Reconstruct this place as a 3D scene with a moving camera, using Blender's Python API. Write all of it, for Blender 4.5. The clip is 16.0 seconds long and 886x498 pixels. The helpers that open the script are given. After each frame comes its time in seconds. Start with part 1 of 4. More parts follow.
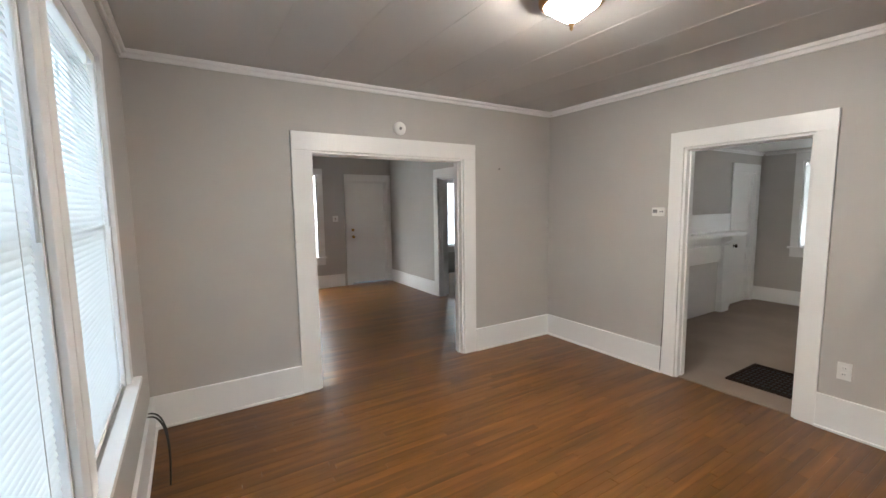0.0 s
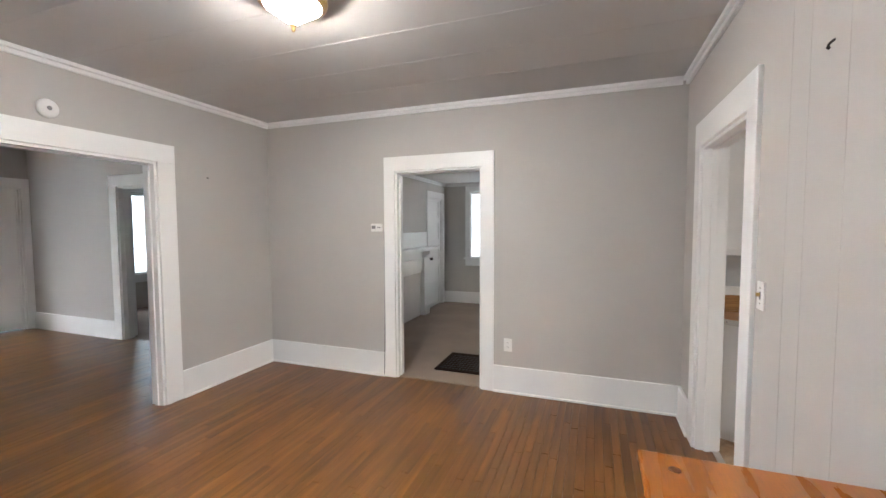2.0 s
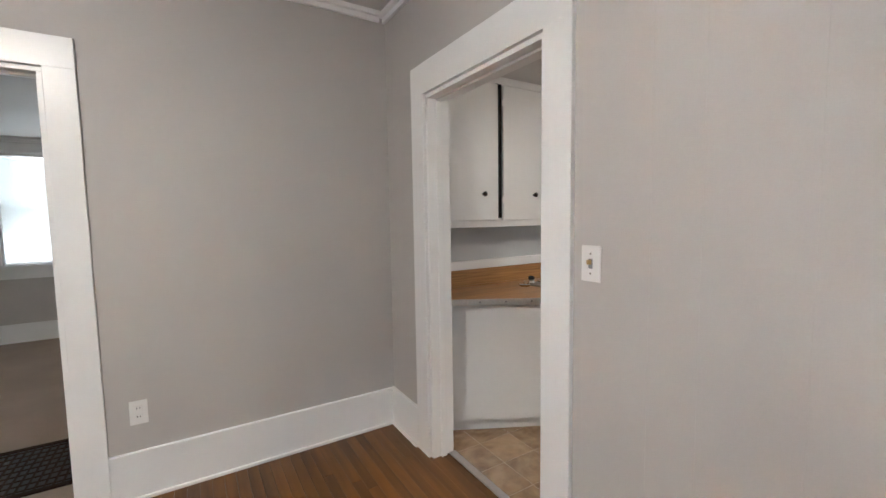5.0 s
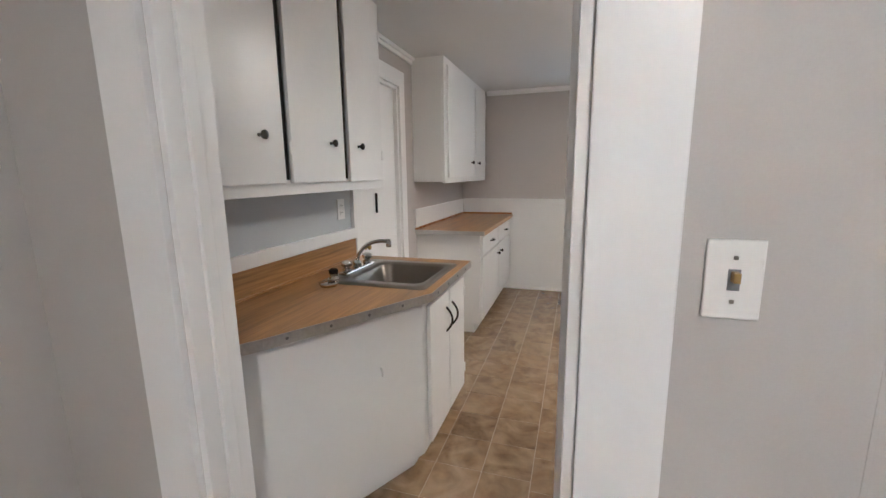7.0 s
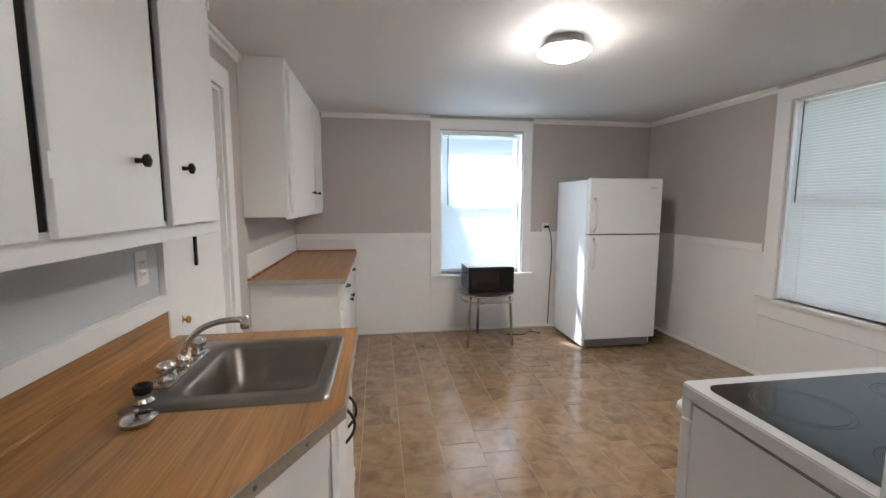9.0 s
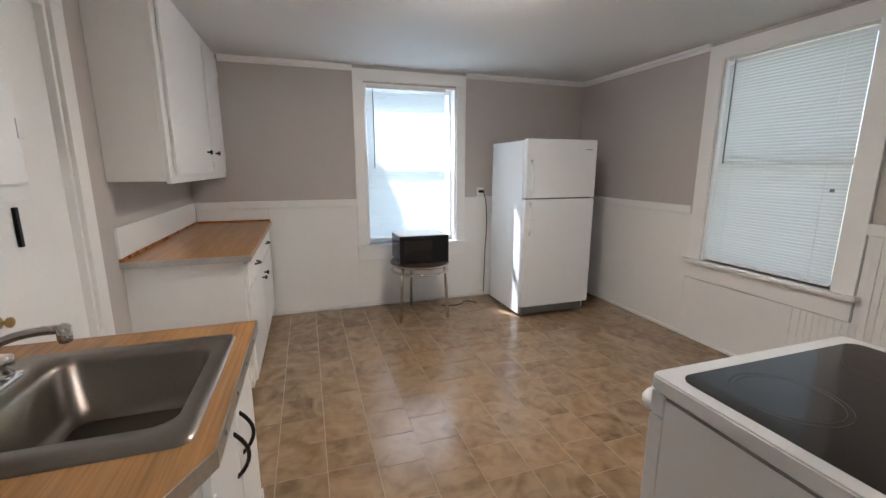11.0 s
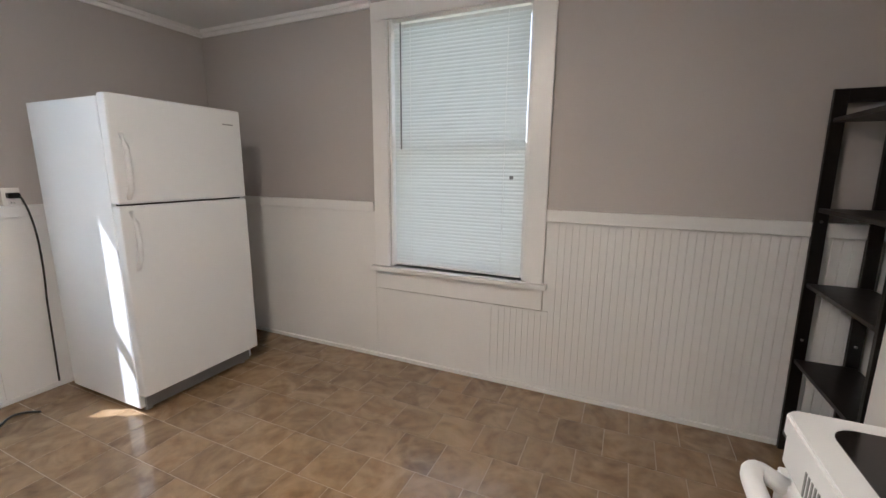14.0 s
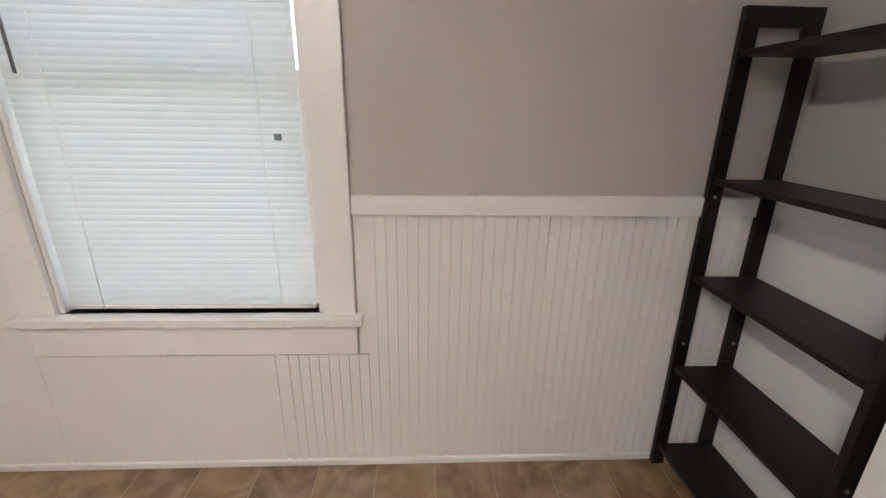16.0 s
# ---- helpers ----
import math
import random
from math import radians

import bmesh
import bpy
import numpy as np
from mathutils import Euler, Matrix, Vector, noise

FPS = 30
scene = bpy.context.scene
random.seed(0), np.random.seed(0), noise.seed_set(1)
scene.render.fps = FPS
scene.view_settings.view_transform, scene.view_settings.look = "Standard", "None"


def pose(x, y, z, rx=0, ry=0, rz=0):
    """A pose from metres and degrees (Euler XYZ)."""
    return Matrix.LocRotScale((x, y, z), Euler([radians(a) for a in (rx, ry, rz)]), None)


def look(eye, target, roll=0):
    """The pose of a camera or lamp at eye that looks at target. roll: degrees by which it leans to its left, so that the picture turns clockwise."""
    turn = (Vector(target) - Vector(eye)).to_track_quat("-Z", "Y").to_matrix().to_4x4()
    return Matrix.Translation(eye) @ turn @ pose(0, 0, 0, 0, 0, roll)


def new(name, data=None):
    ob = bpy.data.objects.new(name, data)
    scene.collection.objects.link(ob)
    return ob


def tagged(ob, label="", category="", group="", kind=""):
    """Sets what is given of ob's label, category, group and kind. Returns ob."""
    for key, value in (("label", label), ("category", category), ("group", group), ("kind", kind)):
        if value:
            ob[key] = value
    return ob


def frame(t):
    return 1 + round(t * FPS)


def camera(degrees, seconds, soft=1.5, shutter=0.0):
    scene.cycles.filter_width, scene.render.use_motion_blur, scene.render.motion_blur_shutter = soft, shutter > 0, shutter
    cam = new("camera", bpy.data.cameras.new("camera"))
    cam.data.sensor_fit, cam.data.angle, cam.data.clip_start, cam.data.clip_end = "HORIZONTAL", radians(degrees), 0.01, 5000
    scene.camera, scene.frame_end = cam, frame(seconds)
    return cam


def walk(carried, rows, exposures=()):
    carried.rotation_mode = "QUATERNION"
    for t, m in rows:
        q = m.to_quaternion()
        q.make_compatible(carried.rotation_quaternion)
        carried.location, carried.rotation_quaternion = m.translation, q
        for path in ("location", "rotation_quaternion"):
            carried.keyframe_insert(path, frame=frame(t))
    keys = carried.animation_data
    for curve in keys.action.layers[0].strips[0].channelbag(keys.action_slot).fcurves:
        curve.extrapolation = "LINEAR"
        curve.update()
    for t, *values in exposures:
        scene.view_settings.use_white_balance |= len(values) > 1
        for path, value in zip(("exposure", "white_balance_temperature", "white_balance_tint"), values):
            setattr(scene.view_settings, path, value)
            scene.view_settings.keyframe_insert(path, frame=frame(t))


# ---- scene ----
cam = camera(94.3, 16.0)
PATH = [
    (0, (0.423, 0.39, 1.595), (-1.266, 1.44, 1.384), -0.8),
    (0.5, (0.337, 0.32, 1.519), (-1.203, 1.584, 1.342), -0.3),
    (1, (0.32, 0.33, 1.497), (-0.98, 1.844, 1.358), 0.0),
    (1.5, (0.347, 0.415, 1.549), (-0.653, 2.143, 1.43), -0.1),
    (2, (0.303, 0.435, 1.522), (-0.387, 2.309, 1.411), -0.2),
    (2.5, (0.269, 0.47, 1.525), (-0.228, 2.403, 1.4), -0.1),
    (3, (0.193, 0.53, 1.502), (-0.093, 2.505, 1.376), -0.1),
    (3.5, (0.086, 0.666, 1.458), (-0.018, 2.659, 1.341), 0.7),
    (4, (-0.022, 0.954, 1.433), (0.123, 2.948, 1.36), -0.6),
    (4.5, (-0.093, 1.274, 1.428), (0.536, 3.17, 1.332), -1.4),
    (5, (-0.154, 1.615, 1.388), (0.89, 3.314, 1.229), -0.9),
    (5.2, (-0.098, 1.731, 1.35), (1.034, 3.372, 1.188), -0.9),
    (7.3, (0.296, 2.899, 1.4), (2.23, 3.253, 1.032), -0.2),
    (7.5, (0.31, 3.008, 1.41), (2.266, 3.193, 1.039), 0.2),
    (8, (0.424, 3.153, 1.411), (2.381, 3.072, 1.007), 0.8),
    (8.5, (0.622, 3.168, 1.413), (2.602, 3.077, 1.14), -0.9),
    (9, (0.806, 3.209, 1.429), (2.769, 2.902, 1.199), 0.1),
    (9.5, (0.978, 3.244, 1.422), (2.857, 2.639, 1.1), 0.5),
    (9.7, (1.022, 3.245, 1.418), (2.878, 2.596, 1.051), 0.9),
    (11.8, (1.274, 3.056, 1.388), (3.14, 2.453, 0.992), -0.2),
    (12, (1.357, 3.075, 1.386), (3.146, 2.276, 0.985), 0.5),
    (12.5, (1.568, 3.028, 1.408), (3.061, 1.772, 0.969), 1.4),
    (13, (1.764, 2.871, 1.333), (2.979, 1.345, 0.894), 1.0),
    (13.5, (1.946, 2.687, 1.305), (2.932, 0.988, 0.929), -0.1),
    (14, (2.13, 2.447, 1.308), (2.931, 0.655, 0.928), 0.5),
    (14.5, (2.231, 2.191, 1.354), (2.634, 0.302, 0.837), 0.1),
    (15, (2.222, 1.904, 1.349), (2.327, -0.024, 0.825), -1.1),
    (15.5, (2.237, 1.686, 1.336), (2.159, -0.209, 0.701), 1.0),
    (16, (2.296, 1.444, 1.35), (2.208, -0.449, 0.712), 1.0),
]
walk(cam, [(t, look(eye, target, roll)) for t, eye, target, roll in PATH], exposures=[(0.0, 1.38, 5550, 10), (1.5, 1.72, 5350, 11), (3.5, 1.72, 5350, 11), (5.0, 1.4, 5400, 11), (7.5, 1.4, 5230, 11), (8.0, 1.33, 5230, 11), (9.0, 1.42, 5230, 11), (12.0, 1.28, 5380, 12), (14.0, 1.4, 5450, 13), (15.0, 1.78, 5550, 14), (16.0, 1.75, 5500, 14)])

# ---- light ----
world = bpy.data.worlds.new("sky")
scene.world = world
world.use_nodes = True
sky = world.node_tree.nodes.new("ShaderNodeTexSky")
sky.sky_type, sky.sun_disc = "NISHITA", False
SUN_FROM = Vector((0.76, 0.44, 1.0)).normalized()
sky.sun_elevation = math.asin(SUN_FROM.z)
sky.sun_rotation = math.atan2(SUN_FROM.x, SUN_FROM.y)
world.node_tree.links.new(sky.outputs[0], world.node_tree.nodes["Background"].inputs[0])
world.node_tree.nodes["Background"].inputs[1].default_value = 0.12
sun = new("sun", bpy.data.lights.new("sun", "SUN"))
sun.data.energy, sun.data.angle, sun.data.color = 4.2, radians(0.5), (1.0, 0.95, 0.87)
sun.matrix_world = look(SUN_FROM * 30, (0, 0, 0))


def window_light(eye, target, w, h, watts, color=(0.93, 0.97, 1.0)):
    """Daylight standing in a window's opening, behind its blind."""
    lamp = new("window_daylight", bpy.data.lights.new("window_daylight", "AREA"))
    lamp.data.shape, lamp.data.size, lamp.data.size_y = "RECTANGLE", w, h
    lamp.data.energy, lamp.data.color = watts, color
    lamp.matrix_world = look(eye, target)


# ---- plan ----
XA, XK, YS, YB, H = -3.12, 0.968, 0.08, 4.10, 2.66      # dining room
T = 0.13                                                  # wall thickness
KX0, KX1, KY0, KY1, KH = 1.10, 5.19, 0.13, 4.06, 2.32     # kitchen
NX, NY = 1.12, 0.82                                       # shelf nook in the kitchen's corner
EX, EY0, EY1 = -7.65, 0.3, 4.10                           # entry room
CX0, CX1, CY1 = -2.52, 1.3, 8.2                           # carpeted room

W1L, W2L, DL, EL, CL, FL = 4.8, 2.5, 13, 115, 12, 18
window_light((5.35, 2.10, 1.40), (0, 2.10, 1.40), 0.88, 1.5, W1L, (0.80, 0.91, 1.0))
window_light((3.10, -0.03, 1.43), (3.10, 9, 1.43), 0.86, 1.5, W2L, (1.0, 0.91, 0.76))
window_light((-1.64, -0.06, 1.5), (-1.64, 9, 1.5), 0.9, 1.6, DL * 0.5)
window_light((-0.54, -0.06, 1.5), (-0.54, 9, 1.5), 0.9, 1.6, DL * 0.5)
window_light((EX - 0.16, 1.95, 1.42), (0, 1.95, 1.42), 0.85, 1.5, EL, (1.0, 0.91, 0.80))
window_light((-1.45, CY1 + 0.17, 1.52), (-1.45, 0, 1.52), 0.85, 1.4, CL, (1.0, 0.92, 0.82))
window_light((-7.86, 5.75, 1.4), (0, 5.75, 1.4), 0.9, 1.5, FL, (1.0, 0.96, 0.90))

# ---- materials ----


def mat(name, color, rough=0.5, metal=0.0, spread=0.06, scale=6.0, fine=120.0, bump=0.05, stretch=(1, 1, 1), random=0.0, stain=None, stain_amount=0.0, coat=0.0, spec=0.5, swirl=0.0):
    """A surface with slow stains and fine grain, with relief."""
    m = bpy.data.materials.new(name)
    m.use_nodes = True
    n, l = m.node_tree.nodes, m.node_tree.links
    b = n["Principled BSDF"]
    b.inputs["Roughness"].default_value, b.inputs["Metallic"].default_value = rough, metal
    b.inputs["Coat Weight"].default_value = coat
    b.inputs["Specular IOR Level"].default_value = spec
    tc = n.new("ShaderNodeTexCoord")
    mp = n.new("ShaderNodeMapping")
    mp.inputs["Scale"].default_value = stretch
    l.new(tc.outputs["Object"], mp.inputs[0])
    if random:
        shift_info, shift = n.new("ShaderNodeObjectInfo"), n.new("ShaderNodeVectorMath")
        shift.operation = "SCALE"
        shift.inputs[0].default_value = (37.0, 53.0, 71.0)
        l.new(shift_info.outputs["Random"], shift.inputs["Scale"])
        l.new(shift.outputs[0], mp.inputs["Location"])
    big, small = n.new("ShaderNodeTexNoise"), n.new("ShaderNodeTexNoise")
    big.inputs["Scale"].default_value, big.inputs["Detail"].default_value = scale, 4
    big.inputs["Distortion"].default_value = swirl
    small.inputs["Scale"].default_value, small.inputs["Detail"].default_value = fine, 3
    l.new(mp.outputs[0], big.inputs["Vector"])
    l.new(mp.outputs[0], small.inputs["Vector"])
    add = n.new("ShaderNodeMath")
    add.operation = "ADD"
    l.new(big.outputs["Fac"], add.inputs[0])
    l.new(small.outputs["Fac"], add.inputs[1])
    last = add.outputs[0]
    if random:
        info = n.new("ShaderNodeObjectInfo")
        geo = n.new("ShaderNodeNewGeometry")
        r0 = n.new("ShaderNodeMath")
        r0.operation = "ADD"
        l.new(info.outputs["Random"], r0.inputs[0])
        l.new(geo.outputs["Random Per Island"], r0.inputs[1])
        fr = n.new("ShaderNodeMath")
        fr.operation = "FRACT"
        l.new(r0.outputs[0], fr.inputs[0])
        ma = n.new("ShaderNodeMath")
        ma.operation = "MULTIPLY_ADD"
        ma.inputs[1].default_value = random
        l.new(fr.outputs[0], ma.inputs[0])
        l.new(last, ma.inputs[2])
        sub = n.new("ShaderNodeMath")
        sub.operation = "SUBTRACT"
        sub.inputs[1].default_value = random / 2
        l.new(ma.outputs[0], sub.inputs[0])
        last = sub.outputs[0]
    ramp = n.new("ShaderNodeMapRange")
    ramp.inputs[1].default_value, ramp.inputs[2].default_value = 0.6, 1.4
    ramp.inputs[3].default_value, ramp.inputs[4].default_value = 1 - spread, 1 + spread
    ramp.clamp = False
    l.new(last, ramp.inputs[0])
    mul = n.new("ShaderNodeVectorMath")
    mul.operation = "SCALE"
    mul.inputs[0].default_value = color
    l.new(ramp.outputs[0], mul.inputs["Scale"])
    out = mul.outputs[0]
    if stain:
        mix = n.new("ShaderNodeMix")
        mix.data_type = "RGBA"
        mix.inputs["B"].default_value = (*stain, 1)
        big2 = n.new("ShaderNodeTexNoise")
        big2.inputs["Scale"].default_value, big2.inputs["Detail"].default_value = scale * 0.7, 6
        big2.inputs["Distortion"].default_value = swirl
        l.new(mp.outputs[0], big2.inputs["Vector"])
        cr = n.new("ShaderNodeMapRange")
        cr.inputs[1].default_value, cr.inputs[2].default_value, cr.inputs[4].default_value = 0.30, 0.80, stain_amount
        l.new(big2.outputs["Fac"], cr.inputs[0])
        l.new(cr.outputs[0], mix.inputs["Factor"])
        l.new(out, mix.inputs["A"])
        out = mix.outputs["Result"]
    l.new(out, b.inputs["Base Color"])
    rr = n.new("ShaderNodeMapRange")
    rr.inputs[1].default_value, rr.inputs[2].default_value = 0.3, 0.7
    rr.inputs[3].default_value, rr.inputs[4].default_value = max(0.02, rough - min(0.02, spread)), min(1, rough + min(0.02, spread))
    l.new(big.outputs["Fac"], rr.inputs[0])
    l.new(rr.outputs[0], b.inputs["Roughness"])
    if bump:
        bp = n.new("ShaderNodeBump")
        bp.inputs["Strength"].default_value, bp.inputs["Distance"].default_value = bump, 0.003
        l.new(small.outputs["Fac"], bp.inputs["Height"])
        l.new(bp.outputs[0], b.inputs["Normal"])
    return m


M_WALL = mat("greige_wall_paint", (0.50, 0.475, 0.445), 0.6, spread=0.03, scale=2.2, fine=260, bump=0.12)
M_KWALL = mat("taupe_kitchen_paint", (0.50, 0.465, 0.44), 0.5, spread=0.03, scale=2.2, fine=260, bump=0.12)
M_WHITE = mat("white_gloss_trim", (0.86, 0.855, 0.84), 0.32, spread=0.012, scale=4, fine=60, bump=0.05)
M_CAB = mat("white_cabinet_paint", (0.83, 0.825, 0.81), 0.35, spread=0.012, scale=5, fine=50, bump=0.06)
M_CEIL = mat("grey_ceiling_paint", (0.58, 0.565, 0.545), 0.5, spread=0.03, scale=1.6, fine=200, bump=0.1)
M_PALE = mat("pale_wall_paint", (0.70, 0.68, 0.66), 0.5, spread=0.03, scale=2.2, fine=260, bump=0.12)
M_KCEIL = mat("pale_ceiling_paint", (0.72, 0.72, 0.71), 0.6, spread=0.02, scale=1.6, fine=200, bump=0.1)
M_OAK = mat("oak_strip_varnish", (0.160, 0.0675, 0.0145), 0.31, spread=0.46, scale=1.3, fine=3, bump=0.02, stretch=(9, 0.75, 1), random=0.26, stain=(0.038, 0.015, 0.005), stain_amount=0.85, spec=0.3, swirl=0.6)
M_GAP = mat("dark_floor_gap", (0.05, 0.024, 0.01), 0.7)
M_TILE = mat("brown_vinyl_tile", (0.185, 0.115, 0.056), 0.17, spread=0.40, scale=6, fine=22, bump=0.05, random=0.5, stain=(0.36, 0.255, 0.15), stain_amount=1.0, swirl=2.2, spec=0.9)
M_GROUT = mat("pale_grout", (0.33, 0.25, 0.165), 0.5, fine=200)
M_CARPET = mat("beige_carpet", (0.25, 0.195, 0.150), 0.95, spread=0.2, scale=2.5, fine=420, bump=0.6, stain=(0.19, 0.145, 0.11), stain_amount=0.5)
M_LAMWOOD = mat("oak_laminate", (0.37, 0.195, 0.068), 0.32, spread=0.5, scale=1.7, fine=14, bump=0.0, stretch=(0.3, 9, 9))
M_PINE = mat("orange_pine", (0.38, 0.135, 0.015), 0.28, spread=0.2, scale=3, fine=26, bump=0.03, stretch=(7, 0.8, 7), stain=(0.27, 0.078, 0.010), stain_amount=0.6)
M_PLUG = mat("dark_dowel", (0.20, 0.075, 0.02), 0.45)
M_BLACKWOOD = mat("espresso_wood", (0.007, 0.005, 0.004), 0.42, spread=0.25, scale=5, fine=30, bump=0.03, stretch=(6, 6, 0.8), spec=0.3)
M_TABLETOP = mat("dark_brown_veneer", (0.045, 0.022, 0.013), 0.3, spread=0.25, scale=4, fine=30, stretch=(1, 6, 1))
M_STEEL = mat("brushed_steel", (0.27, 0.245, 0.215), 0.30, 1.0, spread=0.06, scale=5, fine=90, bump=0.0)
M_CHROME = mat("chrome", (0.66, 0.65, 0.63), 0.14, 1.0, spread=0.05)
M_DKMETAL = mat("dark_bronze", (0.03, 0.025, 0.02), 0.35, 0.8)
M_BRASS = mat("antique_brass", (0.45, 0.30, 0.12), 0.3, 1.0, spread=0.12)
M_FRIDGE = mat("white_appliance_enamel", (0.78, 0.79, 0.80), 0.30, spread=0.004, scale=0.8, fine=300, bump=0.0)
M_GREYPL = mat("grey_plastic", (0.22, 0.22, 0.22), 0.5)
M_BLACK = mat("black_plastic", (0.010, 0.010, 0.011), 0.25, spec=0.3)
M_GLASSTOP = mat("black_ceramic_glass", (0.014, 0.011, 0.010), 0.09, spread=0.1, bump=0)
M_RING = mat("grey_burner_print", (0.11, 0.10, 0.095), 0.2)
# Near-black paint standing in for the shade inside slots and gaps.
M_SLOT_SHADE = mat("slot_shade", (0.01, 0.009, 0.008), 0.8)
M_PLATE = mat("white_plastic_plate", (0.80, 0.79, 0.76), 0.35, spread=0.02)
M_GRATE = mat("brown_iron_grate", (0.016, 0.007, 0.004), 0.9, spread=0.2, spec=0.15)
M_BRICKW = mat("painted_fireboard", (0.56, 0.54, 0.52), 0.55, spread=0.06)
M_GRASS = mat("lawn", (0.07, 0.11, 0.03), 0.9, spread=0.4, scale=0.6, fine=30, bump=0.5)
M_EDGE = mat("aluminium_edging", (0.60, 0.585, 0.56), 0.38, 1.0, spread=0.15, fine=90)
M_BACKPANEL = mat("blue_grey_splash_paint", (0.50, 0.52, 0.53), 0.45, spread=0.04, scale=3)
M_CORD = mat("black_cable", (0.012, 0.012, 0.012), 0.5)


def blind_material():
    m = bpy.data.materials.new("white_vinyl_slat")
    m.use_nodes = True
    n, l = m.node_tree.nodes, m.node_tree.links
    b = n["Principled BSDF"]
    b.inputs["Base Color"].default_value, b.inputs["Roughness"].default_value = (0.78, 0.80, 0.79, 1), 0.42
    t = n.new("ShaderNodeBsdfTranslucent")
    t.inputs[0].default_value = (0.80, 0.84, 0.83, 1)
    mix = n.new("ShaderNodeMixShader")
    mix.inputs[0].default_value = 0.36
    l.new(b.outputs[0], mix.inputs[1])
    l.new(t.outputs[0], mix.inputs[2])
    l.new(mix.outputs[0], n["Material Output"].inputs[0])
    return m


def glass_material(name, color, rough, glow=0.0, glow_color=(1, 0.8, 0.55, 1)):
    m = bpy.data.materials.new(name)
    m.use_nodes = True
    b = m.node_tree.nodes["Principled BSDF"]
    b.inputs["Base Color"].default_value = (*color, 1)
    b.inputs["Roughness"].default_value, b.inputs["Transmission Weight"].default_value = rough, 1.0
    if glow:
        b.inputs["Emission Color"].default_value, b.inputs["Emission Strength"].default_value = glow_color, glow
    return m


M_BLIND = blind_material()
M_PANE = glass_material("window_glass", (0.95, 0.97, 0.96), 0.0)
M_LAMPGLASS = glass_material("lit_alabaster_glass", (0.95, 0.9, 0.8), 0.5, 105.0, (1, 0.86, 0.68, 1))
M_LAMPGLASS_DIM = glass_material("dim_alabaster_glass", (0.95, 0.9, 0.8), 0.5, 14.0, (1, 0.88, 0.72, 1))
M_LAMPGLASS2 = glass_material("lit_frosted_glass", (0.95, 0.9, 0.8), 0.4, 72.0, (1, 0.81, 0.59, 1))

# ---- builders ----


def cuboid(bm, x0, y0, z0, x1, y1, z1, bevel=0.0):
    r = bmesh.ops.create_cube(bm, size=1, matrix=Matrix.Translation(((x0 + x1) / 2, (y0 + y1) / 2, (z0 + z1) / 2)) @ Matrix.Diagonal((abs(x1 - x0), abs(y1 - y0), abs(z1 - z0), 1)))
    if bevel:
        es = {e for v in r["verts"] for e in v.link_edges}
        bmesh.ops.bevel(bm, geom=list(es), offset=bevel, segments=2, affect="EDGES", profile=0.6)


def boxes(*rows, bevel=0.0):
    bm = bmesh.new()
    for r in rows:
        cuboid(bm, *r, bevel=bevel)
    return bm


def lathe(profile, steps=32, m=None):
    """A turned shape from (radius, height) pairs."""
    bm = bmesh.new()
    rings = []
    for r, z in profile:
        rings.append([bm.verts.new((r * math.cos(2 * math.pi * i / steps), r * math.sin(2 * math.pi * i / steps), z)) for i in range(steps)])
    for a, b in zip(rings, rings[1:]):
        for i in range(steps):
            bm.faces.new((a[i], a[(i + 1) % steps], b[(i + 1) % steps], b[i]))
    bm.faces.new(list(reversed(rings[0])))
    bm.faces.new(rings[-1])
    bmesh.ops.recalc_face_normals(bm, faces=bm.faces)
    if m:
        bm.transform(m)
    for f in bm.faces:
        f.smooth = True
    return bm


def tube(points, radius, steps=10):
    """A round bar along points."""
    bm = bmesh.new()
    pts = [Vector(p) for p in points]
    rings = []
    for i, p in enumerate(pts):
        d = (pts[min(i + 1, len(pts) - 1)] - pts[max(i - 1, 0)]).normalized()
        u = d.cross(Vector((0.3, 0.1, 1)) if abs(d.z) < 0.9 else Vector((1, 0.2, 0))).normalized()
        v = d.cross(u)
        rings.append([bm.verts.new(p + radius * (u * math.cos(2 * math.pi * k / steps) + v * math.sin(2 * math.pi * k / steps))) for k in range(steps)])
    for a, b in zip(rings, rings[1:]):
        for k in range(steps):
            bm.faces.new((a[k], a[(k + 1) % steps], b[(k + 1) % steps], b[k]))
    bm.faces.new(rings[0])
    bm.faces.new(rings[-1])
    bmesh.ops.recalc_face_normals(bm, faces=bm.faces)
    for f in bm.faces:
        f.smooth = True
    return bm


def arc(a, mid, b, steps=14):
    a, mid, b = Vector(a), Vector(mid), Vector(b)
    return [a * (1 - s) ** 2 + mid * 2 * s * (1 - s) + b * s * s for s in (i / steps for i in range(steps + 1))]


def prism(outline, z0, z1, bevel=0.0):
    bm = bmesh.new()
    f = bm.faces.new([bm.verts.new((x, y, z0)) for x, y in outline])
    up = bmesh.ops.extrude_face_region(bm, geom=[f])
    bmesh.ops.translate(bm, verts=[v for v in up["geom"] if isinstance(v, bmesh.types.BMVert)], vec=(0, 0, z1 - z0))
    bmesh.ops.recalc_face_normals(bm, faces=bm.faces)
    if bevel:
        bmesh.ops.bevel(bm, geom=list(bm.edges), offset=bevel, segments=2, affect="EDGES")
    return bm


def rounded(x0, y0, x1, y1, r, steps=6):
    pts = []
    for cx, cy, a0 in ((x1 - r, y1 - r, 0), (x0 + r, y1 - r, 90), (x0 + r, y0 + r, 180), (x1 - r, y0 + r, 270)):
        for i in range(steps + 1):
            a = radians(a0 + 90 * i / steps)
            pts.append((cx + r * math.cos(a), cy + r * math.sin(a)))
    return pts


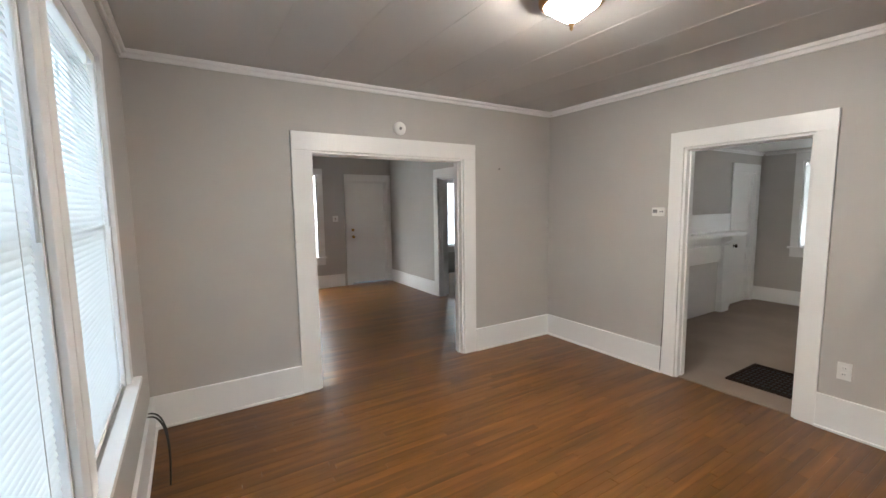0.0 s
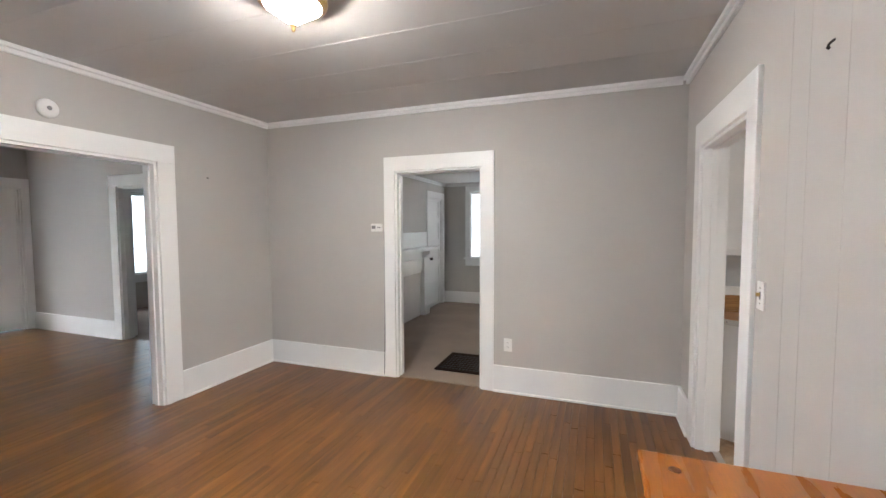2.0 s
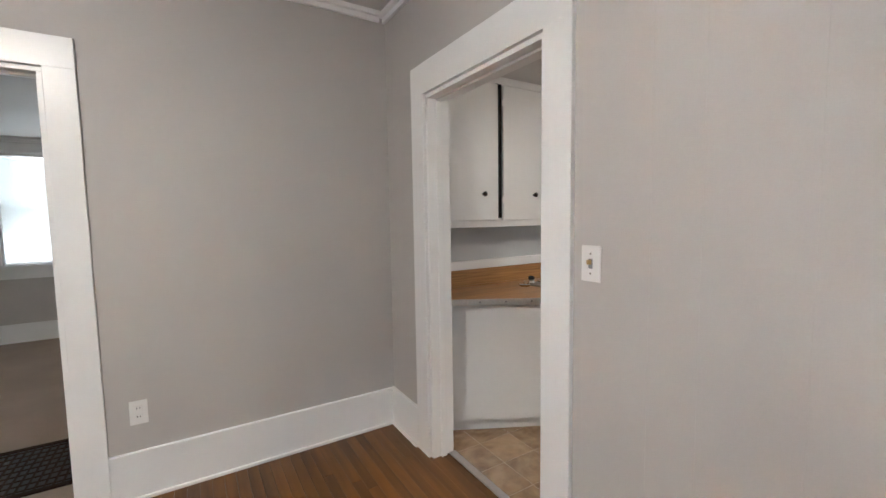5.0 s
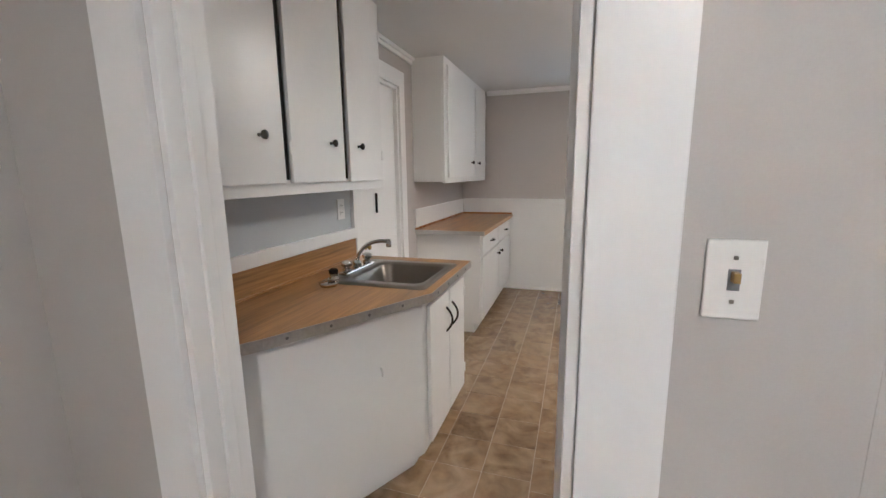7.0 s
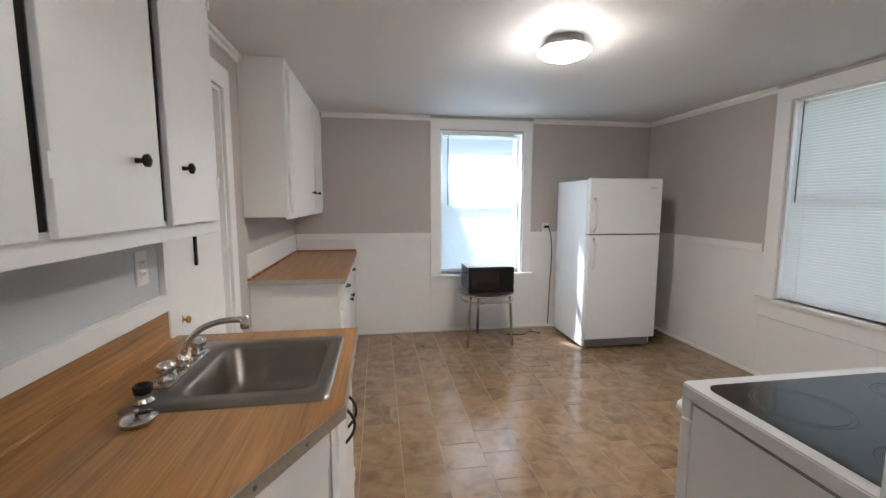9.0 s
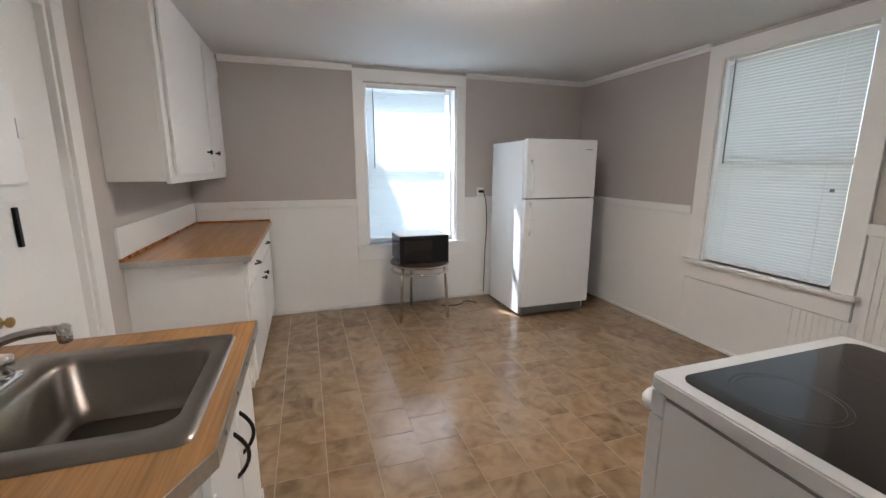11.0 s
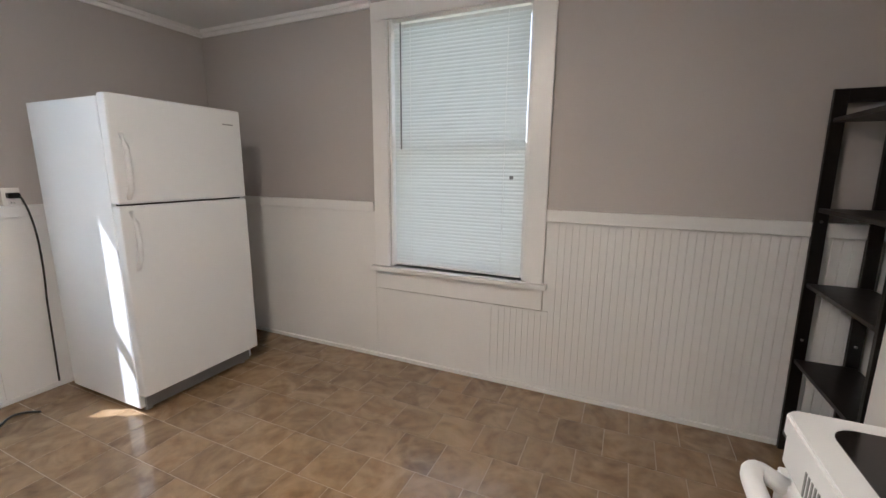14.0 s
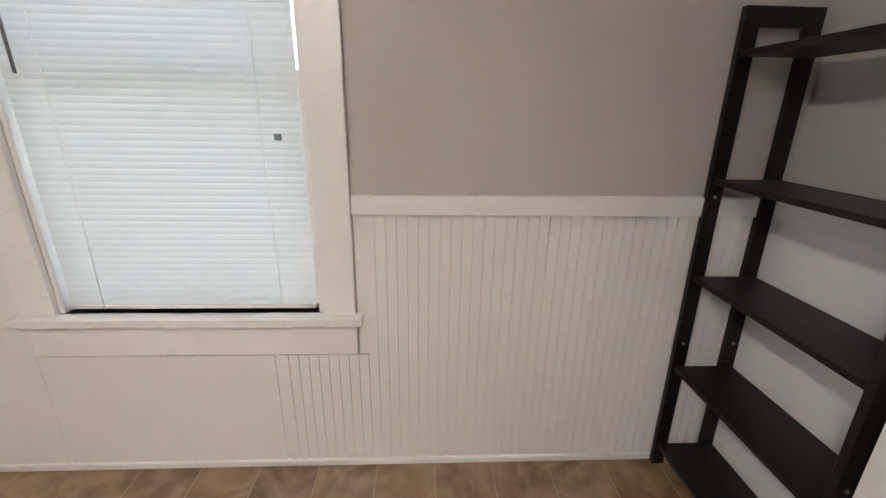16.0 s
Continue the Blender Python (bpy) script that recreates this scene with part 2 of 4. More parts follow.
def part(name, bm, material, parent=None, label=""):
    me = bpy.data.meshes.new(name)
    bm.to_mesh(me)
    bm.free()
    me.materials.append(material)
    ob = new(name, me)
    if parent:
        ob.parent = parent
    if label:
        tagged(ob, label)
    return ob


def thing(name, label, category, group="", at=(0, 0, 0)):
    """An empty at the base of a thing; its parts are built in the room's own coordinates and moved under it."""
    ob = new(name)
    ob.location = at
    ob.empty_display_size = 0.1
    return tagged(ob, label, category, group)


def settle(ob):
    """Shift an empty's parts so that they stay where they were built."""
    off = Matrix.Translation(-ob.location)
    for c in ob.children:
        c.matrix_parent_inverse = off
    return ob


def structure(name, bm, material, label, category):
    return tagged(part(name, bm, material), label, category, kind="structure")


def wall_x(name, x0, x1, y0, y1, z1, holes, material, label):
    """A wall whose faces look along x; holes: (y0, y1, z0, z1)."""
    rows, y = [], y0
    for a, b, c, d in sorted(holes):
        rows.append((x0, y, 0, x1, a, z1))
        if c > 0:
            rows.append((x0, a, 0, x1, b, c))
        rows.append((x0, a, d, x1, b, z1))
        y = b
    rows.append((x0, y, 0, x1, y1, z1))
    return structure(name, boxes(*rows), material, label, "wall")


def wall_y(name, y0, y1, x0, x1, z1, holes, material, label):
    rows, x = [], x0
    for a, b, c, d in sorted(holes):
        rows.append((x, y0, 0, a, y1, z1))
        if c > 0:
            rows.append((a, y0, 0, b, y1, c))
        rows.append((a, y0, d, b, y1, z1))
        x = b
    rows.append((x, y0, 0, x1, y1, z1))
    return structure(name, boxes(*rows), material, label, "wall")


def frame_box(axis, p0, p1, a0, z0, a1, z1):
    """A box between p0 and p1 along a wall's normal axis, a0..a1 along the wall."""
    return (p0, a0, z0, p1, a1, z1) if axis == "x" else (a0, p0, z0, a1, p1, z1)

# ---- walls, floors, ceilings ----
DA = (1.30, 2.84)        # wide opening to the entry room
DB = (-1.545, -0.668)    # opening to the carpeted room
DK = (2.717, 3.594)      # opening to the kitchen
WIN_D = ((-2.10, -1.18), (-1.0, -0.08))
structure("ground", boxes((-400, -400, -0.5, 400, 400, -0.35)), M_GRASS, "green lawn around the house", "ground")
structure("floor_base_1", boxes((-7.8, -0.1, -0.2, KX0 - 0.02, 4.17, -0.012)), M_GAP, "dark gaps between the oak strips", "floor")
structure("floor_base_2", boxes((KX0 - 0.02, -0.1, -0.2, 5.4, 4.2, -0.0012)), M_GROUT, "pale joints between vinyl tiles", "floor")
structure("floor_carpet", boxes((CX0 - 0.1, 4.17, -0.2, CX1 + 0.1, CY1 + 0.2, 0.004)), M_CARPET, "worn beige carpet with soft stains", "floor")
structure("floor_side_room", boxes((-7.8, 4.17, -0.2, CX0 - 0.1, 7.8, 0.002)), M_CARPET, "beige carpet of a side room", "floor")

wall_y("wall_south", YS - T, YS, XA - T, 1.12, H, [(a, b, 0.72, 2.30) for a, b in WIN_D], M_WALL, "grey painted wall with two windows")
wall_x("wall_west", XA - T, XA, YS, YB, H, [(*DA, 0, 2.06)], M_WALL, "grey painted wall with a wide cased opening")
wall_y("wall_north", YB, YB + T, XA - T, KX0, H, [(*DB, 0, 2.06)], M_WALL, "grey painted wall with a cased doorway")
wall_x("wall_east", XK, KX0, YS, YB, H, [(*DK, 0, 2.04)], M_WALL, "grey panelled wall with a doorway to the kitchen")
structure("ceiling_dining", boxes((XA, YS, H, XK, YB, H + 0.1)), M_CEIL, "grey painted board ceiling", "ceiling")
W1 = (1.64, 2.56, 0.64, 2.17)
W2 = (2.65, 3.54, 0.67, 2.21)
wall_x("wall_kitchen_east", KX1, KX1 + 0.15, KY0 - 0.15, KY1 + 0.15, H, [W1], M_KWALL, "taupe kitchen wall with a window")
wall_y("wall_kitchen_south", KY0 - 0.15, KY0, NX - 0.1, KX1, H, [W2], M_KWALL, "taupe kitchen wall with a window")
wall_y("wall_kitchen_north", KY1, KY1 + 0.2, KX0, KX1, H, [(2.66, 3.30, 0, 2.04)], M_KWALL, "taupe kitchen wall behind the cabinets")
structure("ceiling_kitchen", boxes((KX0, KY0, KH, KX1, KY1, KH + 0.1)), M_KCEIL, "pale painted kitchen ceiling", "ceiling")
structure("wall_closet_back", boxes((2.5, KY1 + 0.25, 0, 3.5, KY1 + 0.3, 2.2)), M_WALL, "plain wall behind the kitchen's closed door", "wall")
structure("wall_nook", boxes((KX0, NY, 0, 1.385, 1.575, KH)), M_PALE, "pale grey wall beside the shelf nook", "wall")
# entry room
wall_x("wall_entry_west", EX - T, EX, EY0 - T, EY1 + T, H, [(1.62, 2.54, 0.62, 2.2), (3.2, 4.0, 0, 2.10)], M_WALL, "grey wall with the front door and a window")
wall_y("wall_entry_north", EY1, EY1 + T, EX, XA - T, H, [(-5.66, -4.85, 0, 2.06)], M_WALL, "grey wall with a doorway to a side room")
wall_y("wall_entry_south", EY0 - T, EY0, EX, XA - T, H, [], M_WALL, "grey painted entry wall")
structure("ceiling_entry", boxes((EX, EY0, H, XA - T, EY1, H + 0.1)), M_CEIL, "grey entry room ceiling", "ceiling")
# side room beyond the entry
structure("wall_side_north", boxes((-7.8, 7.6, 0, CX0 - 0.1, 7.7, H)), M_WALL, "grey side room wall", "wall")
wall_x("wall_side_west", -7.8, -7.7, 4.23, 7.6, H, [(5.3, 6.2, 0.65, 2.15)], M_WALL, "grey wall of a side room with a window")
structure("ceiling_side", boxes((-7.7, 4.23, H, CX0 - 0.1, 7.6, H + 0.1)), M_CEIL, "grey side room ceiling", "ceiling")
# carpeted room
CH = 2.36
wall_x("wall_carpet_west", CX0 - 0.1, CX0, 4.23, CY1, H, [(7.36, 8.02, 0, 2.04)], M_WALL, "grey wall with fireplace and closet door")
wall_y("wall_carpet_north", CY1, CY1 + 0.15, CX0 - 0.1, CX1 + 0.1, H, [(-1.98, -1.08, 0.90, 2.19)], M_WALL, "grey wall with a blind-covered window")
structure("wall_carpet_east", boxes((CX1, 4.26, 0, CX1 + 0.1, CY1, H)), M_WALL, "grey painted wall", "wall")
structure("ceiling_carpet", boxes((CX0, 4.23, CH, CX1, CY1, CH + 0.1)), M_CEIL, "grey ceiling of the carpeted room", "ceiling")


# Added unseen roof; its overhang at x 5.85 shades the top of window_1.
structure("sun_blocker_roof", boxes((-8.3, -0.6, H + 0.1, 5.85, 8.9, H + 0.25)), M_WHITE, "unseen roof added so that its eave shades the window top", "roof")
# Added unseen wall: keeps the sun off window_1's north part.
structure("sun_blocker_wall", boxes((KX1 + 0.15, 2.95, -0.35, KX1 + 1.45, 3.1, H)), M_WHITE, "unseen white wall added to shade one side of the kitchen window", "wall")
# ---- trim ----
def base_run(name, axis, face, out, a0, a1, h=0.246, t=0.022):
    """Tall baseboard with a bevelled cap and a shoe; out: +1 or -1, the way it stands off the wall."""
    bm = bmesh.new()
    cuboid(bm, *frame_box(axis, *sorted((face, face + out * t)), a0, 0, a1, h), bevel=0.004)
    cuboid(bm, *frame_box(axis, *sorted((face + out * 0.001, face + out * (t + 0.013))), a0, 0, a1, 0.018), bevel=0.004)
    return structure(name, bm, M_WHITE, "tall white painted baseboard", "baseboard")


def crown(name, axis, face, out, a0, a1, z, s=0.045):
    bm = bmesh.new()
    cuboid(bm, *frame_box(axis, *sorted((face, face + out * s * 0.5)), a0, z - s * 1.35, a1, z - 0.001), bevel=0.006)
    cuboid(bm, *frame_box(axis, *sorted((face + out * 0.001, face + out * s)), a0, z - s * 0.7, a1, z - 0.0015), bevel=0.008)
    return structure(name, bm, M_WHITE, "white painted crown moulding", "trim")


def casing(name, axis, face, out, a0, a1, z1, w, top, label, t=0.02, jamb=None, z0=0.0):
    """Flat boards around an opening a0..a1 up to z1; jamb: the other face of the wall, lined in white."""
    ob = thing(name, label, "door frame")
    ob["kind"] = "structure"
    p = sorted((face, face + out * t))
    part("casing_board", boxes(frame_box(axis, *p, a0 - w, z0, a0 - 0.004, top - w * 0.98), bevel=0.003), M_WHITE, ob)
    part("casing_board", boxes(frame_box(axis, *p, a1 + 0.004, z0, a1 + w, top - w * 0.98), bevel=0.003), M_WHITE, ob)
    part("casing_head", boxes(frame_box(axis, p[0] - 0.001, p[1] + 0.001, a0 - w, z1 + 0.004, a1 + w, top), bevel=0.003), M_WHITE, ob)
    if jamb is not None:
        q = sorted((face + out * 0.002, jamb - out * 0.002))
        part("jamb", boxes(frame_box(axis, *q, a0 - 0.003, z0, a0 + 0.018, z1 - 0.018), bevel=0.002), M_WHITE, ob)
        part("jamb", boxes(frame_box(axis, *q, a1 - 0.018, z0, a1 + 0.003, z1 - 0.018), bevel=0.002), M_WHITE, ob)
        part("jamb_head", boxes(frame_box(axis, *q, a0 - 0.003, z1 - 0.018, a1 + 0.003, z1 + 0.003), bevel=0.002), M_WHITE, ob)
        mid = (q[0] + q[1]) / 2
        part("stop_strip", boxes(frame_box(axis, mid - 0.017, mid + 0.017, a0 + 0.018, z0, a0 + 0.030, z1 - 0.03), bevel=0.002), M_WHITE, ob)
        part("stop_strip", boxes(frame_box(axis, mid - 0.017, mid + 0.017, a1 - 0.030, z0, a1 - 0.018, z1 - 0.03), bevel=0.002), M_WHITE, ob)
        part("stop_strip", boxes(frame_box(axis, mid - 0.017, mid + 0.017, a0 + 0.018, z1 - 0.03, a1 - 0.018, z1 - 0.018), bevel=0.002), M_WHITE, ob)
    return ob


casing("doorway_1", "x", XA, 1, *DA, 2.06, 0.155, 2.215, "wide white cased opening to the entry room", jamb=XA - T)
casing("doorway_2", "y", YB, -1, *DB, 2.06, 0.118, 2.20, "white cased doorway to the carpeted room", jamb=YB + T)
casing("doorway_3", "x", XK, -1, *DK, 2.04, 0.138, 2.205, "white cased doorway to the kitchen", jamb=KX0)
casing("doorway_3_kitchen_side", "x", KX0, 1, *DK, 2.04, 0.11, 2.19, "white door casing facing the kitchen", t=0.018)
casing("doorway_4", "y", EY1, -1, -5.66, -4.85, 2.06, 0.15, 2.21, "white cased doorway to a side room", jamb=EY1 + T)
base_run("baseboard_1", "x", XA, 1, YS, DA[0] - 0.155)
base_run("baseboard_2", "x", XA, 1, DA[1] + 0.155, YB)
base_run("baseboard_3", "y", YB, -1, XA + 0.022, DB[0] - 0.118)
base_run("baseboard_4", "y", YB, -1, DB[1] + 0.118, XK - 0.022)
base_run("baseboard_5", "x", XK, -1, DK[1] + 0.138, YB)
base_run("baseboard_6", "x", XK, -1, YS, DK[0] - 0.138)
base_run("baseboard_7", "y", YS, 1, XA + 0.022, XK - 0.022)
base_run("baseboard_8", "x", EX, 1, EY0, 3.05)
base_run("baseboard_9", "y", EY1, -1, EX + 0.022, -5.81)
base_run("baseboard_10", "y", EY1, -1, -4.70, XA - T)
base_run("baseboard_11", "y", CY1, -1, CX0, CX1, 0.22)
base_run("baseboard_12", "x", CX0, 1, 4.23, 5.2, 0.22)
base_run("baseboard_13", "x", CX1, -1, 4.26, CY1 - 0.03, 0.22)
base_run("baseboard_14", "y", 7.6, -1, -7.7, CX0 - 0.1, 0.22)
crown("crown_1", "x", XA, 1, YS, YB, H)
crown("crown_2", "y", YB, -1, XA + 0.045, XK - 0.045, H)
crown("crown_3", "x", XK, -1, YS, YB, H)
crown("crown_4", "y", YS, 1, XA + 0.045, XK - 0.045, H)
crown("crown_5", "x", CX0, 1, 4.23, CY1, CH)
crown("crown_6", "y", CY1, -1, CX0 + 0.045, CX1, CH)
crown("crown_7", "x", KX1, -1, KY0, W1[0] - 0.1, KH, 0.04)
crown("crown_8", "x", KX1, -1, W1[1] + 0.1, 3.76, KH, 0.04)
crown("crown_9", "y", KY0, 1, NX, W2[0] - 0.12, KH, 0.04)
crown("crown_10", "y", KY0, 1, W2[1] + 0.12, KX1 - 0.04, KH, 0.04)
crown("crown_11", "y", KY1, -1, 2.56, 3.59, KH, 0.04)

# seams of the wall boards and ceiling boards in the dining room
for y in (0.72, 0.96, 1.14, 1.55, 1.94, 2.17, 2.31):
    structure("wall_seam", boxes((XK - 0.0011, y - 0.004, 0.25, XK + 0.001, y + 0.004, H - 0.06), bevel=0.0006), M_WALL, "thin painted joint between wall boards", "trim")
for k in range(8):
    y = 0.52 + k * 0.43
    structure("ceiling_seam", boxes((XA + 0.05, y - 0.006, H - 0.0016, XK - 0.05, y + 0.006, H + 0.002), bevel=0.0007), M_CEIL, "painted joint between ceiling boards", "trim")
structure("threshold_kitchen", boxes((KX0 - 0.03, DK[0] + 0.02, -0.005, KX0 + 0.012, DK[1] - 0.02, 0.008), bevel=0.003), M_EDGE, "worn metal threshold strip", "threshold")
structure("threshold_carpet", boxes((DB[0] + 0.02, YB + 0.02, -0.005, DB[1] - 0.02, YB + 0.09, 0.010), bevel=0.003), M_CARPET, "beige carpet edge at the doorway", "threshold")


# ---- windows and blinds ----
def window(name, axis, face, out, a0, a1, z0, z1, wall_t, w, top, label, drop=0.0, gap=(0.012, 0.012), wand=True, apron=0.13, tilt=72.0, casing_on=True, blind_label="closed white vinyl slat blind covering the window"):
    """A double-hung sash window in a wall, its casing, sill and apron, and a slat blind as a thing of its own."""
    ob = thing(name, label, "window")
    ob["kind"] = "structure"
    back = face - out * wall_t
    mid = face - out * wall_t * 0.66
    zm = (z0 + z1) / 2

    def put(n, p0, p1, b0, c0, b1, c1, m=M_WHITE, bevel=0.003):
        return part(n, boxes(frame_box(axis, *sorted((p0, p1)), b0, c0, b1, c1), bevel=bevel), m, ob)
    f = face
    if casing_on:
        put("casing_board", f, f + out * 0.02, a0 - w, z0, a0 - 0.003, top - 0.105)
        put("casing_board", f, f + out * 0.02, a1 + 0.003, z0, a1 + w, top - 0.105)
        put("casing_head", f - out * 0.001, f + out * 0.022, a0 - w, top - 0.105, a1 + w, top)
        put("window_sill", back, f + out * 0.055, a0 - w - 0.025, z0 - 0.028, a1 + w + 0.025, z0)
        put("apron", f, f + out * 0.018, a0 - w, z0 - 0.028 - apron, a1 + w, z0 - 0.029)
    put("jamb", back, f - out * 0.001, a0 - 0.002, z0, a0 + 0.015, z1)
    put("jamb", back, f - out * 0.001, a1 - 0.015, z0, a1 + 0.002, z1)
    put("jamb_head", back, f - out * 0.001, a0, z1 - 0.015, a1, z1 + 0.002)
    for c0, c1, s in ((z0, zm + 0.02, 0.0), (zm - 0.02, z1 - 0.015, -0.032)):
        m0 = mid + out * s
        put("sash_stile", m0, m0 + out * 0.028, a0 + 0.015, c0, a0 + 0.042, c1)
        put("sash_stile", m0, m0 + out * 0.028, a1 - 0.042, c0, a1 - 0.015, c1)
        put("sash_rail", m0 + out * 0.001, m0 + out * 0.027, a0 + 0.042, c0, a1 - 0.042, c0 + 0.045)
        put("sash_rail", m0 + out * 0.001, m0 + out * 0.027, a0 + 0.042, c1 - 0.04, a1 - 0.042, c1)
        g = put("pane", m0 + out * 0.012, m0 + out * 0.016, a0 + 0.038, c0 + 0.04, a1 - 0.038, c1 - 0.035, M_PANE, 0)
        g.visible_shadow = False
    b = thing("window_blind", blind_label, "blind", "slat blinds")
    bp = f - out * 0.022
    b0, b1 = a0 + 0.015 + gap[0], a1 - 0.015 - gap[1]
    part("head_rail", boxes(frame_box(axis, *sorted((bp - out * 0.02, bp + out * 0.02)), b0, z1 - 0.045, b1, z1 - 0.016), bevel=0.003), M_PLATE, b)
    zb = z0 + 0.012 + drop
    part("bottom_rail", boxes(frame_box(axis, *sorted((bp - out * 0.012, bp + out * 0.012)), b0, zb, b1, zb + 0.014), bevel=0.004), M_PLATE, b)
    bm = bmesh.new()
    hw = (b1 - b0) / 2
    cols = [(-0.0125, 0.0), (-0.006, 0.0018), (0.0, 0.0025), (0.006, 0.0018), (0.0125, 0.0)]
    va = [bm.verts.new((-hw, u, v)) for u, v in cols]
    vb = [bm.verts.new((hw, u, v)) for u, v in cols]
    for i in range(4):
        bm.faces.new((va[i], va[i + 1], vb[i + 1], vb[i])).smooth = True
    me = bpy.data.meshes.new("slat")
    bm.to_mesh(me)
    bm.free()
    me.materials.append(M_BLIND)
    rnd = random.Random(name)
    n = int((z1 - 0.05 - zb - 0.02) / 0.0212)
    for i in range(n):
        s = new("slat", me)
        s.parent = b
        z = zb + 0.026 + i * 0.0212
        c = (a0 + a1) / 2 + ((b0 + b1) - (a0 + a1)) / 2
        tl = tilt + rnd.uniform(-2.5, 2.5)
        if axis == "x":
            s.matrix_local = pose(bp, c, z) @ pose(0, 0, 0, 0, 0, 90) @ pose(0, 0, 0, tl * out, rnd.uniform(-0.12, 0.12), 0)
        else:
            s.matrix_local = pose(c, bp, z) @ pose(0, 0, 0, -tl * out, rnd.uniform(-0.12, 0.12), 0)
    for k in (0.14, 0.86):
        a = b0 + (b1 - b0) * k
        q = bp + out * 0.0135
        pt = (q, a) if axis == "x" else (a, q)
        part("ladder_cord", tube([(*pt, zb), (*pt, z1 - 0.04)], 0.0012, 5), M_PLATE, b)
    if wand:
        a = b0 + 0.06 if wand == "low" else b1 - 0.06
        q = bp + out * 0.03
        pt = (q, a) if axis == "x" else (a, q)
        part("wand", tube([(*pt, z1 - 0.05), (*pt, z1 - 0.78)], 0.0045, 6), M_GREYPL if wand == "dark" else M_PLATE, b)
    return b


window("window_1", "x", KX1, -1, *W1, 0.15, 0.10, 2.29, "white framed sash window over beadboard", wand="dark", gap=(0.09, 0.012), drop=0.03, tilt=-72)
kb = window("window_2", "y", KY0, 1, *W2, 0.15, 0.115, 2.29, "white framed kitchen window with deep sill", wand="dark")
part("cord_clip", boxes((2.735, KY0 - 0.008, 1.255, 2.757, KY0 - 0.002, 1.275), bevel=0.001), M_GREYPL, kb, "small grey cord clip")
for i, (a, b) in enumerate(WIN_D):
    window("window_%d" % (i + 3), "y", YS, 1, a, b, 0.72, 2.30, T, 0.085, 2.41, "tall white framed dining room window", wand="low", tilt=66)
window("window_5", "x", EX, 1, 1.62, 2.54, 0.62, 2.2, T, 0.13, 2.33, "white framed entry room window")
window("window_6", "y", CY1, -1, -1.98, -1.08, 0.90, 2.19, 0.15, 0.10, 2.295, "white framed window of the carpeted room", gap=(-0.012, -0.012), tilt=-76)
window("window_7", "x", -7.7, 1, 5.3, 6.2, 0.65, 2.15, 0.1, 0.10, 2.27, "white framed side room window", wand=False)


# ---- fixtures of the dining room ----
def ceiling_lamp(x, y, z, label, glass=M_LAMPGLASS):
    ob = thing("ceiling_lamp", label, "ceiling lamp", at=(x, y, z))
    part("pan", lathe([(0.06, -0.001), (0.148, -0.001), (0.163, -0.012), (0.168, -0.034), (0.164, -0.050), (0.154, -0.058), (0.140, -0.063), (0.05, -0.03)]), M_BRASS, ob, "ribbed antique brass rim")
    prof = [(0.131 * (1 - i / 12) ** 0.8 + 0.006, -0.061 - 0.086 * (i / 12) ** 1.15) for i in range(13)]
    part("shade", lathe(prof), glass, ob, "lit alabaster glass bowl")
    part("finial", lathe([(0.004, -0.142), (0.016, -0.148), (0.018, -0.154), (0.008, -0.162), (0.011, -0.172), (0.004, -0.184)], 16), M_BRASS, ob)
    return ob


ceiling_lamp(-1.10, 2.13, H, "lit brass-rimmed flush ceiling lamp with alabaster glass bowl")
ceiling_lamp(-0.60, 6.2, CH, "lit flush ceiling lamp of the carpeted room", M_LAMPGLASS_DIM)
sm = thing("smoke_alarm", "round white smoke alarm on the wall above the opening", "smoke alarm", at=(XA, 2.13, 2.31))
part("body", lathe([(0.062, 0), (0.062, 0.016), (0.052, 0.03), (0.02, 0.034)], 28, pose(0, 0, 0, 0, 90, 0)), M_PLATE, sm)
part("sensor", lathe([(0.014, 0.033), (0.014, 0.037), (0.004, 0.038)], 16, pose(0, 0, 0, 0, 90, 0)), M_GREYPL, sm)


def plate(name, axis, face, out, a, z, label, category, w=0.075, h=0.12, kind="switch", material=None):
    """A wall plate with its toggle or its two sockets."""
    ob = thing(name, label, category)
    part("cover_plate", boxes(frame_box(axis, *sorted((face, face + out * 0.007)), a - w / 2, z - h / 2, a + w / 2, z + h / 2), bevel=0.003), material or M_PLATE, ob)
    fb = lambda d0, d1, a0, z0, a1, z1, bv=0.001: boxes(frame_box(axis, *sorted((face + out * d0, face + out * d1)), a0, z0, a1, z1), bevel=bv)
    if kind == "switch":
        part("toggle", fb(0.006, 0.022, a - 0.0045, z - 0.002, a + 0.0045, z + 0.013), M_BRASS, ob, "worn brass toggle")
        part("toggle_slot", fb(0.006, 0.0085, a - 0.008, z - 0.016, a + 0.008, z + 0.016), M_GREYPL, ob)
        for s in (-1, 1):
            part("screw", fb(0.006, 0.0088, a - 0.003, z + s * 0.033 - 0.003, a + 0.003, z + s * 0.033 + 0.003), M_STEEL, ob)
    elif kind == "socket":
        for s in (-1, 1):
            c = z + s * 0.021
            part("socket", fb(0.006, 0.010, a - 0.016, c - 0.013, a + 0.016, c + 0.013, 0.002), M_PLATE, ob)
            for k in (-1, 1):
                part("slot", fb(0.009, 0.0112, a + k * 0.006 - 0.0014, c - 0.003, a + k * 0.006 + 0.0014, c + 0.006), M_SLOT_SHADE, ob)
    return ob


